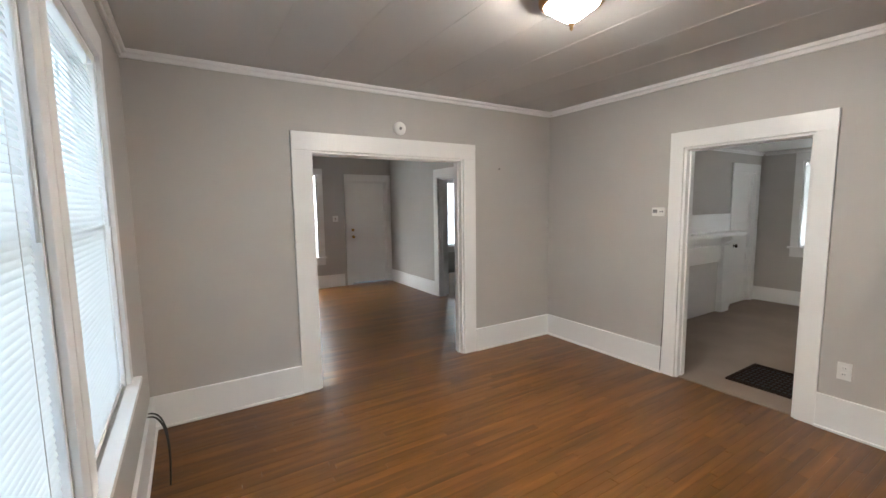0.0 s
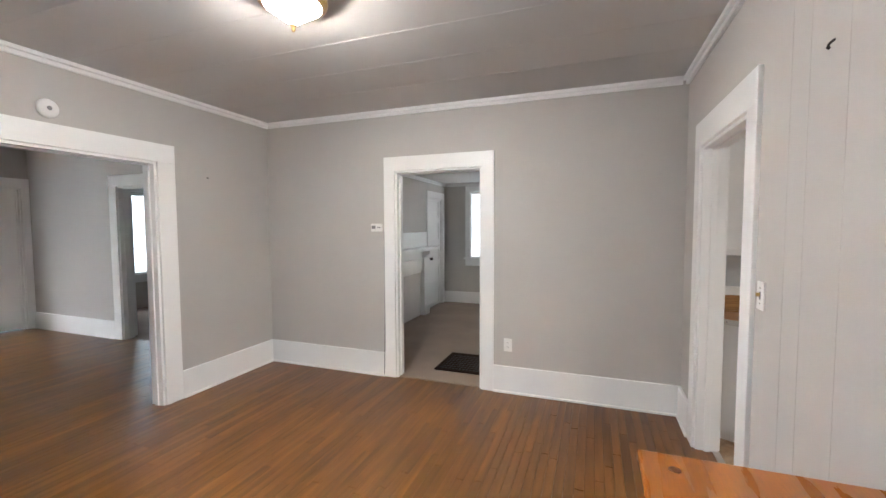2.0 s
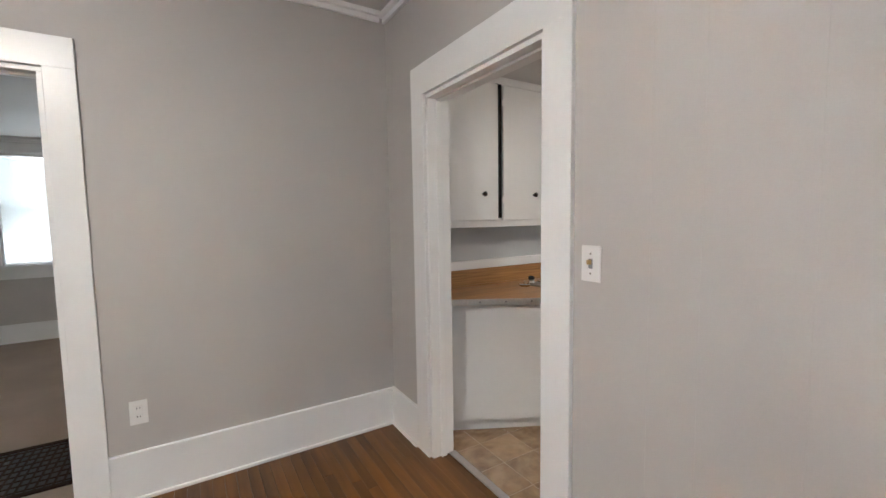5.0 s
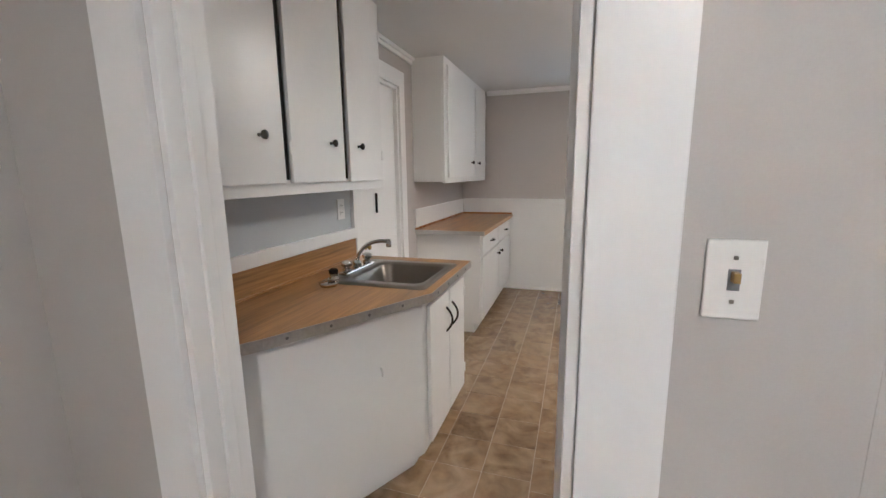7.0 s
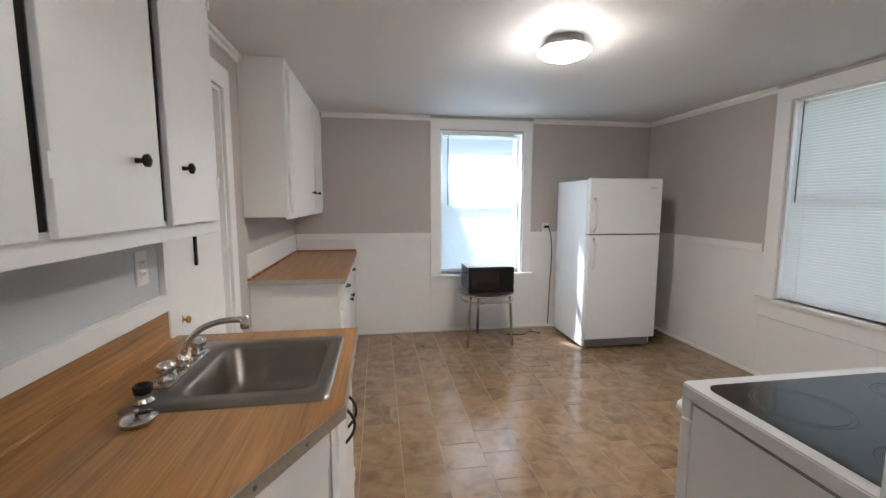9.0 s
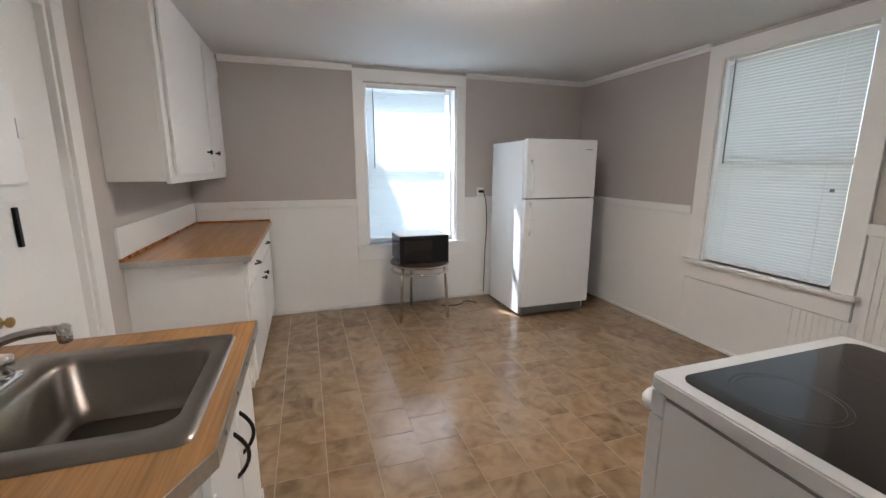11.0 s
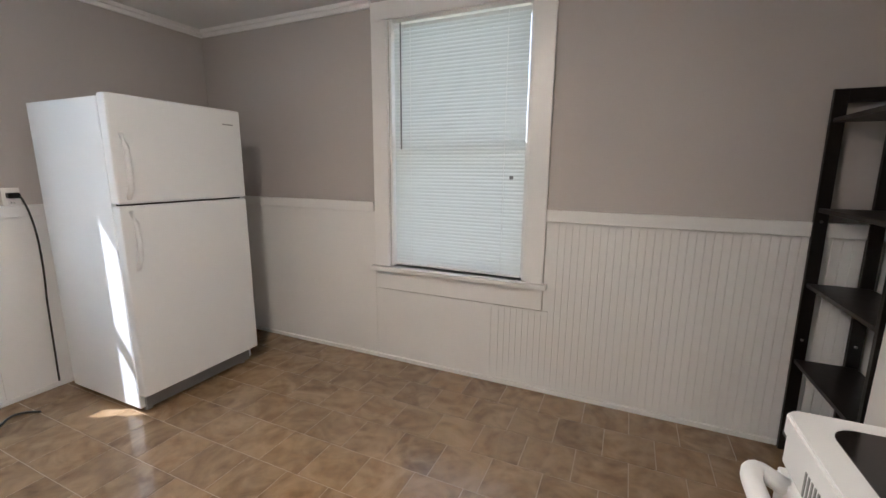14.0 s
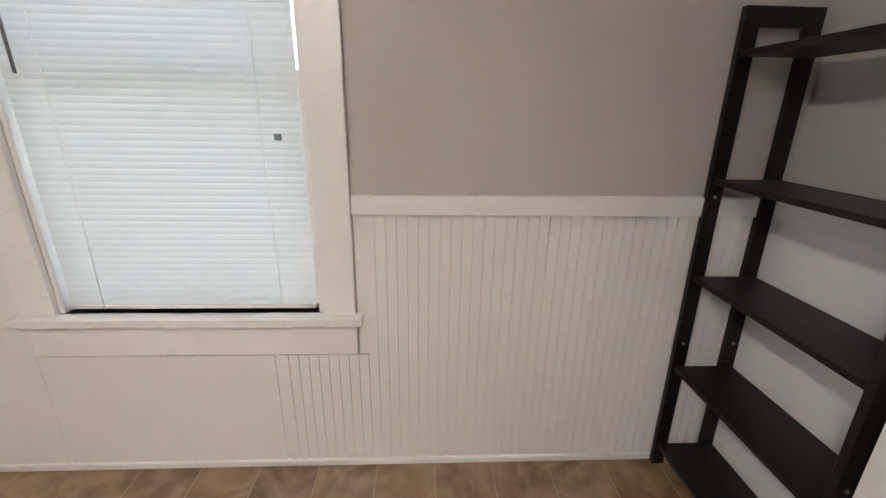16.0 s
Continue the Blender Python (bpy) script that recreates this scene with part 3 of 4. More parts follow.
plate("light_switch", "x", XK, -1, 2.505, 1.225, "white toggle light switch beside the kitchen doorway", "light switch")
plate("wall_outlet", "y", YB, -1, -0.42, 0.44, "white double wall outlet above the baseboard", "outlet", kind="socket")
plate("light_switch", "x", EX, 1, 2.9, 1.36, "white light switch beside the front door", "light switch", w=0.11)
plate("wall_outlet", "x", KX1, -1, 3.02, 1.22, "painted-over outlet plate on the kitchen wall", "outlet", w=0.12, h=0.075, kind="blank", material=M_KWALL)
th = thing("thermostat", "small white digital thermostat beside the doorway", "thermostat")
part("case", boxes((-1.81, YB - 0.026, 1.47, -1.69, YB, 1.55), bevel=0.006), M_PLATE, th)
part("display", boxes((-1.80, YB - 0.028, 1.497, -1.758, YB - 0.024, 1.53), bevel=0.001), M_GREYPL, th)
for i in range(2):
    part("button", boxes((-1.735 + i * 0.02, YB - 0.029, 1.505, -1.722 + i * 0.02, YB - 0.024, 1.518), bevel=0.001), M_GREYPL, th)
part("wire", tube([(-1.672, YB - 0.003, 1.47), (-1.670, YB - 0.004, 1.0), (-1.674, YB - 0.003, 0.5), (-1.670, YB - 0.024, 0.24), (-1.672, YB - 0.026, 0.03)], 0.003, 6), M_CORD, th, "thin dark wire along the door casing")
hk = thing("wall_hook", "small dark metal hook on the wall", "hook")
part("hook", tube(arc((XK, 2.02, 2.075), (XK - 0.024, 2.02, 2.06), (XK - 0.012, 2.02, 2.048)) + [Vector((XK - 0.02, 2.02, 2.055))], 0.004, 8), M_DKMETAL, hk)
nl = thing("wall_nail", "small nail in the grey wall", "nail")
part("nail", lathe([(0.004, 0), (0.004, 0.014), (0.007, 0.015), (0.006, 0.018)], 10, pose(XA, 3.32, 1.98, 0, 90, 0)), M_DKMETAL, nl)
cb = thing("cable", "black cable ends rising from the floor at the window wall", "cable")
for dx in (0, 0.05):
    part("strand", tube(arc((-2.62 + dx, YS + 0.03, 0.33), (-2.42 + dx, YS + 0.16, 0.42), (-2.35 + dx, YS + 0.13, 0.012), 16), 0.005, 8), M_CORD, cb)

# pine chest beside the kitchen doorway
DY = 0.075
pc = thing("pine_chest", "orange varnished pine chest with dowelled top against the wall", "chest")
part("top", boxes((0.415, 0.70 + DY, 0.917, 0.945, 1.505 + DY, 0.945), bevel=0.006), M_PINE, pc)
part("body", boxes((0.45, 0.735 + DY, 0.06, 0.925, 1.47 + DY, 0.917), bevel=0.004), M_PINE, pc)
part("plinth", boxes((0.46, 0.74 + DY, 0.0, 0.92, 1.465 + DY, 0.06), bevel=0.003), M_PINE, pc)
for i in range(3):
    d = part("drawer", boxes((0.433, 0.76 + DY, 0.10 + i * 0.27, 0.4495, 1.445 + DY, 0.345 + i * 0.27), bevel=0.005), M_PINE, pc)
    for y in (0.94, 1.265):
        part("knob", lathe([(0.008, 0), (0.008, 0.012), (0.018, 0.018), (0.016, 0.028), (0.005, 0.031)], 14, pose(0.433, y + DY, 0.225 + i * 0.27, 0, -90, 0)), M_PLUG, d)
for x in (0.47, 0.86):
    for y in (0.78, 1.43):
        part("dowel", lathe([(0.014, 0.9445), (0.014, 0.9465), (0.010, 0.947)], 14, pose(x + 0.02, y + DY, 0)), M_PLUG, pc, "dark dowel plug")


# ---- entry room ----
def panel_door(name, axis, face, out, a0, a1, z1, label, panels, knob_at, knob_mat, dead=False, size=1.0):
    ob = thing(name, label, "door")
    ob["kind"] = "structure"
    fb = lambda d0, d1, b0, c0, b1, c1, bv=0.003: boxes(frame_box(axis, *sorted((face + out * d0, face + out * d1)), b0, c0, b1, c1), bevel=bv)
    part("leaf", fb(-0.045, -0.012, a0, 0.012, a1, z1), M_WHITE, ob)
    if panels:
        w = a1 - a0
        zs = [0.012 + (z1 - 0.012) * i / panels for i in range(panels + 1)]
        part("stile", fb(-0.013, 0.0, a0, 0.012, a0 + 0.10, z1), M_WHITE, ob)
        part("stile", fb(-0.013, 0.0, a1 - 0.10, 0.012, a1, z1), M_WHITE, ob)
        for i, z in enumerate(zs):
            c0, c1 = max(0.012, z - 0.05), min(z1, z + 0.05)
            part("rail", fb(-0.013, -0.0005, a0 + 0.10, c0, a1 - 0.10, c1), M_WHITE, ob)
    else:
        part("skin", fb(-0.013, 0.0, a0, 0.012, a1, z1), M_WHITE, ob)
    a, z = knob_at
    turn = {("x", 1): (0, 90, 0), ("x", -1): (0, -90, 0), ("y", 1): (-90, 0, 0), ("y", -1): (90, 0, 0)}[(axis, out)]
    at = (face, a, z) if axis == "x" else (a, face, z)
    part("knob", lathe([(0.03, 0), (0.03, 0.006), (0.011, 0.01), (0.011, 0.03), (0.027, 0.04), (0.028, 0.055), (0.014, 0.064)], 20, pose(*at, *turn) @ Matrix.Scale(size, 4)), knob_mat, ob)
    if dead:
        at2 = (at[0], at[1], at[2] + 0.14)
        part("deadbolt", lathe([(0.03, 0), (0.03, 0.012), (0.02, 0.018), (0.006, 0.02)], 20, pose(*at2, *turn)), knob_mat, ob)
    return ob


panel_door("door_1", "x", EX - 0.07, 1, 3.21, 3.99, 2.09, "closed white front door with brass knob and deadbolt", 0, (3.28, 0.98), M_BRASS, True)
casing("doorway_5", "x", EX, 1, 3.2, 4.0, 2.10, 0.098, 2.24, "white casing around the front door", jamb=EX - T)
panel_door("door_2", "x", CX0 - 0.02, 1, 7.37, 8.01, 2.03, "closed white five-panel closet door", 5, (7.44, 0.92), M_DKMETAL)
casing("doorway_6", "x", CX0, 1, 7.36, 8.02, 2.04, 0.11, 2.16, "white casing around the closet door", jamb=CX0 - 0.1)
panel_door("door_3", "y", KY1 + 0.03, -1, 2.67, 3.29, 2.03, "closed white door behind the sink counter", 0, (2.76, 0.90), M_BRASS, size=0.62)
casing("doorway_7", "y", KY1, -1, 2.66, 3.30, 2.04, 0.10, 2.16, "white casing around the blocked kitchen door", jamb=KY1 + 0.1)
ld = thing("door_latch", "black slide latch on the white kitchen door", "latch")
part("bolt", boxes((2.925, KY1 + 0.018, 1.12, 2.945, KY1 + 0.03, 1.26), bevel=0.003), M_BLACK, ld)
dl = panel_door("door_4", "y", 4.30, 1, -6.42, -5.69, 2.02, "open white door folded against the side room wall", 5, (-6.35, 0.95), M_BRASS)

# ---- fireplace and grate of the carpeted room ----
fp = thing("fireplace", "white painted wooden fireplace surround with closed-off opening", "fireplace")
part("fireboard", boxes((CX0, 5.68, 0.004, CX0 + 0.05, 6.86, 0.78), bevel=0.003), M_BRICKW, fp, "painted board closing the opening")
part("lintel", boxes((CX0, 5.45, 0.78, CX0 + 0.085, 7.07, 0.98), bevel=0.004), M_WHITE, fp)
for y0, y1 in ((5.5, 5.68), (6.86, 7.04)):
    c = part("pilaster", boxes((CX0, y0, 0.004, CX0 + 0.12, y1, 0.98), bevel=0.005), M_WHITE, fp)
    part("plinth", boxes((CX0, y0 - 0.015, 0.004, CX0 + 0.135, y1 + 0.015, 0.16), bevel=0.004), M_WHITE, c)
    part("bracket", prism([(0, 0), (0.16, 0.12), (0.16, 0.16), (0, 0.16)], 0, 0.1, 0.003), M_WHITE, c).matrix_local = pose(CX0 + 0.04, y0 + 0.14, 0.945, 90, 0, 0)
part("band", boxes((CX0, 5.69, 0.74, CX0 + 0.07, 6.85, 0.779), bevel=0.004), M_WHITE, fp)
part("frieze", boxes((CX0, 5.43, 0.98, CX0 + 0.06, 7.22, 1.115), bevel=0.004), M_WHITE, fp)
part("mantel_shelf", boxes((CX0, 5.36, 1.115, CX0 + 0.235, 7.29, 1.165), bevel=0.006), M_WHITE, fp)
part("back_panel", boxes((CX0, 5.43, 1.165, CX0 + 0.03, 7.2, 1.42), bevel=0.004), M_WHITE, fp)
gr = thing("floor_grate", "dark brown iron furnace grate set in the carpet", "floor grate")
GX0, GX1, GY0, GY1 = -1.27, -0.60, 4.42, 5.02
# Flat black sheet on the carpet: the darkness below the bars is painted.
part("pit", boxes((GX0 + 0.02, GY0 + 0.02, 0.004, GX1 - 0.02, GY1 - 0.02, 0.0065)), M_SLOT_SHADE, gr)
for r in ((GX0, GY0, GX1, GY0 + 0.03), (GX0, GY1 - 0.03, GX1, GY1), (GX0, GY0 + 0.03, GX0 + 0.03, GY1 - 0.03), (GX1 - 0.03, GY0 + 0.03, GX1, GY1 - 0.03)):
    part("rim", boxes((r[0], r[1], 0.004, r[2], r[3], 0.016), bevel=0.002), M_GRATE, gr)
for i in range(16):
    x = GX0 + 0.05 + i * (GX1 - GX0 - 0.1) / 15
    part("bar", boxes((x - 0.004, GY0 + 0.03, 0.006, x + 0.004, GY1 - 0.03, 0.013)), M_GRATE, gr)
for i in range(9):
    y = GY0 + 0.06 + i * (GY1 - GY0 - 0.12) / 8
    part("cross_bar", boxes((GX0 + 0.03, y - 0.003, 0.0062, GX1 - 0.03, y + 0.003, 0.012)), M_GRATE, gr)


# ---- kitchen ----
def knob(x, y, z, parent, turn=(90, 0, 0)):
    return part("knob", lathe([(0.007, 0), (0.006, 0.016), (0.016, 0.022), (0.017, 0.030), (0.006, 0.036)], 14, pose(x, y, z, *turn)), M_DKMETAL, parent, "dark round knob")


def upper_cabinet(x0, x1, front, z0, z1, doors, label):
    ob = thing("wall_cabinet", label, "cabinet", "kitchen wall cabinets")
    part("carcass", boxes((x0, front + 0.02, z0 + 0.012, x1, KY1 - 0.001, z1), bevel=0.003), M_CAB, ob)
    part("bottom_rail", boxes((x0, front, z0, x1, front + 0.02, z0 + 0.06), bevel=0.002), M_CAB, ob)
    part("top_rail", boxes((x0, front, z1 - 0.05, x1, front + 0.02, z1), bevel=0.002), M_CAB, ob)
    edges = [x0] + [v for d in doors for v in d[:2]] + [x1]
    for a, b in zip(edges[0::2], edges[1::2]):
        if b - a > 0.012:
            # Narrow stiles between doors get the gap's shade as near-black colour.
            part("frame_stile", boxes((a, front + 0.001, z0 + 0.06, b, front + 0.02, z1 - 0.05)), M_SLOT_SHADE if 0.012 < b - a < 0.06 and a > x0 and b < x1 else M_CAB, ob)
    for a, b, kx in doors:
        d = part("door", boxes((a, front - 0.019, z0 + 0.045, b, front - 0.001, z1 - 0.06), bevel=0.004), M_CAB, ob)
        knob(kx, front - 0.019, 1.53 if x0 < 3 else 1.50, d)
        hx = b if kx < (a + b) / 2 else a
        for z in (z0 + 0.16, z1 - 0.2):
            part("hinge", boxes((hx - 0.012, front - 0.022, z, hx + 0.012, front - 0.0185, z + 0.05), bevel=0.001), M_CAB, d)
    return ob


upper_cabinet(1.102, 2.54, 3.83, 1.31, KH - 0.002, [(1.16, 1.645, 1.512), (1.69, 2.085, 1.967), (2.135, 2.50, 2.22)], "white painted wall cabinet with three doors and dark knobs")
upper_cabinet(3.60, 5.188, 3.78, 1.312, KH - 0.002, [(3.67, 4.585, 4.44), (4.635, 5.12, 4.72)], "white painted corner wall cabinet with two doors")

# sink base with a clipped corner
CZ = 0.875
YF = 3.31
sb = thing("sink_base_cabinet", "white painted sink base cabinet with an angled end panel", "cabinet")
part("body", prism([(1.102, 3.80), (1.29, 3.70), (1.905, 3.36), (2.56, 3.36), (2.56, KY1 - 0.002), (1.102, KY1 - 0.002)], 0.085, 0.70, 0), M_CAB, sb)
part("apron_rail", prism([(1.102, 3.796), (1.29, 3.696), (1.906, 3.356), (1.93, 3.356), (1.93, 3.42), (1.32, 3.76), (1.102, 3.86)], 0.70, CZ - 0.031, 0), M_CAB, sb)
part("front_rail", boxes((1.93, 3.356, 0.70, 2.56, 3.40, CZ - 0.031), bevel=0.002), M_CAB, sb)
part("end_panel", boxes((2.54, 3.40, 0.70, 2.56, KY1 - 0.002, CZ - 0.031)), M_CAB, sb)
part("toe_kick", prism([(1.102, 3.84), (1.30, 3.745), (1.92, 3.42), (2.54, 3.42), (2.54, KY1 - 0.01), (1.102, KY1 - 0.01)], 0.0, 0.085, 0), M_CAB, sb)
for a, b, kx in ((1.95, 2.235, 2.19), (2.25, 2.54, 2.29)):
    d = part("door", boxes((a, 3.335, 0.12, b, 3.355, 0.80), bevel=0.004), M_CAB, sb)
    part("pull_handle", tube(arc((kx, 3.336, 0.72), (kx, 3.27, 0.655), (kx, 3.336, 0.59), 12), 0.0055, 8), M_DKMETAL, d, "dark bow handle")
    for z in (0.2, 0.68):
        hx = a if kx > (a + b) / 2 else b
        part("hinge", boxes((hx - 0.01, 3.331, z, hx + 0.012, 3.337, z + 0.055), bevel=0.002), M_CAB, d)
pk = part("hook", tube(arc((1.70, 3.468, 0.60), (1.68, 3.44, 0.58), (1.70, 3.462, 0.565), 8), 0.004, 6), M_CAB, sb, "small painted hook")

ct = thing("sink_worktop", "worn oak laminate worktop with metal edging around the sink", "worktop")
SX0, SX1, SY0, SY1 = 1.99, 2.43, 3.385, 3.80
YBK = KY1 - 0.002
part("worktop_panel", prism([(1.102, 3.775), (1.27, 3.66), (1.90, YF), (SX0, YF), (SX0, YBK), (1.102, YBK)], CZ - 0.03, CZ), M_LAMWOOD, ct)
part("worktop_panel", prism([(SX0, YF), (2.60, YF), (2.60, SY0), (SX0, SY0)], CZ - 0.03, CZ), M_LAMWOOD, ct)
part("worktop_panel", prism([(SX1, SY0), (2.60, SY0), (2.60, YBK), (SX1, YBK)], CZ - 0.03, CZ), M_LAMWOOD, ct)
part("worktop_panel", prism([(SX0, SY1), (SX1, SY1), (SX1, YBK), (SX0, YBK)], CZ - 0.03, CZ), M_LAMWOOD, ct)
for (xa, ya), (xb, yb) in (((1.27, 3.66), (1.90, YF)), ((1.90, YF), (2.60, YF)), ((1.102, 3.775), (1.27, 3.66))):
    d = Vector((xb - xa, yb - ya, 0))
    n = Vector((d.y, -d.x, 0)).normalized() * 0.004
    bm = prism([(xa, ya), (xb, yb), (xb + n.x, yb + n.y), (xa + n.x, ya + n.y)], CZ - 0.036, CZ + 0.002)
    e = part("edge_strip", bm, M_EDGE, ct, "scuffed metal edge strip")
    for k in range(int(d.length / 0.16)):
        p = Vector((xa, ya, CZ - 0.017)) + d * ((k + 0.5) * 0.16 / d.length) + n
        part("screw", lathe([(0.006, 0), (0.006, 0.001), (0.003, 0.002)], 8, Matrix.Translation(p) @ n.to_track_quat("Z", "Y").to_matrix().to_4x4()), M_GREYPL, e)
part("edge_strip", boxes((2.60, YF, CZ - 0.034, 2.604, YBK, CZ + 0.001)), M_LAMWOOD, ct)
part("backsplash", boxes((1.102, YBK - 0.022, CZ + 0.001, 2.54, YBK, CZ + 0.125), bevel=0.003), M_LAMWOOD, ct)
part("cove_strip", boxes((1.102, YBK - 0.034, CZ + 0.001, 2.54, YBK - 0.0225, CZ + 0.012), bevel=0.003), M_LAMWOOD, ct)
sf = thing("splash_frame", "white ledge framing the grey panel above the sink", "wall panel")
part("ledge", boxes((1.102, KY1 - 0.036, CZ + 0.127, 2.55, KY1, CZ + 0.19), bevel=0.003), M_CAB, sf)
part("end_post", boxes((2.515, KY1 - 0.034, CZ + 0.19, 2.55, KY1, 1.32), bevel=0.002), M_CAB, sf)
part("back_board", boxes((1.102, KY1 - 0.010, CZ + 0.19, 2.515, KY1, 1.32)), M_BACKPANEL, sf, "blue-grey painted splash panel")
plate("wall_outlet", "y", KY1 - 0.010, -1, 2.40, 1.19, "white outlet with toggle on the splash panel", "outlet", w=0.075, h=0.12, kind="socket")

# sink
sk = thing("kitchen_sink", "single-bowl brushed steel drop-in sink", "sink")


def bowl(outer, inner, zt, zb, shrink, r):
    """A pressed steel basin: flat rim with a rounded opening, sloped sides and floor."""
    bm = bmesh.new()
    loops = []
    ox0, oy0, ox1, oy1 = outer
    ix0, iy0, ix1, iy1 = inner
    specs = [(ox0, oy0, ox1, oy1, 0.03, CZ + 0.0005), (ox0 + 0.004, oy0 + 0.004, ox1 - 0.004, oy1 - 0.004, 0.028, zt), (ix0, iy0, ix1, iy1, r, zt), (ix0 + 0.008, iy0 + 0.008, ix1 - 0.008, iy1 - 0.008, r, zt - 0.012),
             (ix0 + shrink, iy0 + shrink, ix1 - shrink, iy1 - shrink, r, zb + 0.03), (ix0 + shrink + 0.03, iy0 + shrink + 0.03, ix1 - shrink - 0.03, iy1 - shrink - 0.03, r * 0.7, zb)]
    for a, b, c, d, rr, z in specs:
        loops.append([bm.verts.new((x, y, z)) for x, y in rounded(a, b, c, d, rr, 7)])
    for p, q in zip(loops, loops[1:]):
        for i in range(len(p)):
            bm.faces.new((p[i], p[(i + 1) % len(p)], q[(i + 1) % len(q)], q[i])).smooth = True
    bm.faces.new(loops[-1])
    bmesh.ops.recalc_face_normals(bm, faces=bm.faces)
    return bm


part("basin", bowl((1.93, 3.355, 2.49, 3.90), (2.005, 3.40, 2.415, 3.785), CZ + 0.007, CZ - 0.155, 0.018, 0.055), M_STEEL, sk)
part("drain", lathe([(0.05, CZ - 0.154), (0.05, CZ - 0.151), (0.036, CZ - 0.153), (0.012, CZ - 0.1535)], 24, pose(2.21, 3.6, 0)), M_DKMETAL, sk, "dark drain strainer")
fc = thing("faucet", "chrome kitchen faucet with two handles and arched spout", "faucet")
FY = 3.845
part("base", boxes((2.06, FY - 0.025, CZ + 0.006, 2.36, FY + 0.025, CZ + 0.022), bevel=0.008), M_CHROME, fc)
for x in (2.10, 2.32):
    part("handle", lathe([(0.022, CZ + 0.02), (0.024, CZ + 0.03), (0.014, CZ + 0.042), (0.026, CZ + 0.05), (0.027, CZ + 0.072), (0.012, CZ + 0.078)], 12, pose(x, FY, 0)), M_CHROME, fc)
part("collar", lathe([(0.022, CZ + 0.02), (0.022, CZ + 0.05), (0.012, CZ + 0.06)], 16, pose(2.21, FY, 0)), M_CHROME, fc)
part("spout", tube([(2.21, FY, CZ + 0.05)] + arc((2.21, FY - 0.005, CZ + 0.075), (2.205, FY - 0.05, CZ + 0.175), (2.19, FY - 0.195, CZ + 0.172), 16), 0.010, 12), M_CHROME, fc)
part("aerator", lathe([(0.012, CZ + 0.142), (0.014, CZ + 0.15), (0.014, CZ + 0.178), (0.006, CZ + 0.184)], 16, pose(2.19, FY - 0.2, 0)), M_CHROME, fc)
sp = thing("sink_sprayer", "black-topped chrome sprayer holder on the sink rim", "sprayer")
part("holder", lathe([(0.026, CZ + 0.006), (0.026, CZ + 0.014), (0.019, CZ + 0.02), (0.019, CZ + 0.034), (0.022, CZ + 0.036)], 18, pose(1.985, 3.85, 0)), M_CHROME, sp)
part("cap", lathe([(0.022, CZ + 0.036), (0.024, CZ + 0.056), (0.018, CZ + 0.06), (0.012, CZ + 0.05)], 18, pose(1.985, 3.85, 0)), M_BLACK, sp)
st = thing("sink_stopper", "loose chrome sink strainer lying on the worktop", "sink strainer")
part("basket", lathe([(0.036, CZ + 0.001), (0.043, CZ + 0.012), (0.045, CZ + 0.017), (0.03, CZ + 0.019), (0.008, CZ + 0.02)], 22, pose(1.885, 3.815, 0)), M_CHROME, st)
part("pull", lathe([(0.004, CZ + 0.019), (0.004, CZ + 0.03), (0.009, CZ + 0.033), (0.004, CZ + 0.038)], 12, pose(1.885, 3.815, 0)), M_CHROME, st)

# corner base cabinet
C2 = 0.911
cc = thing("corner_base_cabinet", "white painted base cabinet with a drawer", "cabinet")
part("body", boxes((3.63, 3.485, 0.09, 5.17, KY1 - 0.002, C2 - 0.031), bevel=0.003), M_CAB, cc)
part("toe_kick", boxes((3.65, 3.54, 0, 5.17, KY1 - 0.01, 0.09)), M_CAB, cc)
for a, b in ((3.66, 4.38), (4.42, 5.14)):
    d = part("drawer_front", boxes((a, 3.465, 0.70, b, 3.484, 0.855), bevel=0.004), M_CAB, cc)
    part("pull_handle", tube(arc(((a + b) / 2 - 0.05, 3.466, 0.78), ((a + b) / 2, 3.40, 0.78), ((a + b) / 2 + 0.05, 3.466, 0.78), 10), 0.006, 8), M_DKMETAL, d, "dark bow handle")
    d = part("door", boxes((a, 3.465, 0.12, b, 3.484, 0.68), bevel=0.004), M_CAB, cc)
    knob(b - 0.06 if a < 4 else a + 0.06, 3.465, 0.6, d)
cw = thing("corner_worktop", "oak laminate worktop with wood lip along the wall", "worktop")
part("top", boxes((3.60, 3.445, C2 - 0.03, 5.188, KY1 - 0.002, C2), bevel=0.002), M_LAMWOOD, cw)
part("edge_strip", boxes((3.595, 3.441, C2 - 0.034, 3.6, KY1 - 0.002, C2 + 0.001)), M_EDGE, cw)
part("edge_strip", boxes((3.6, 3.440, C2 - 0.034, 5.188, 3.445, C2 + 0.001)), M_LAMWOOD, cw)
part("lip", boxes((3.6, KY1 - 0.016, C2 + 0.0005, 5.17, KY1 - 0.002, C2 + 0.018), (5.172, 3.45, C2 + 0.0005, 5.187, KY1 - 0.018, C2 + 0.018), bevel=0.002), M_PINE, cw)
bs2 = thing("white_backboard", "white painted board behind the corner worktop", "wall panel")
part("board", boxes((3.6, KY1 - 0.014, C2 + 0.02, 5.186, KY1, 1.09), bevel=0.002), M_CAB, bs2)

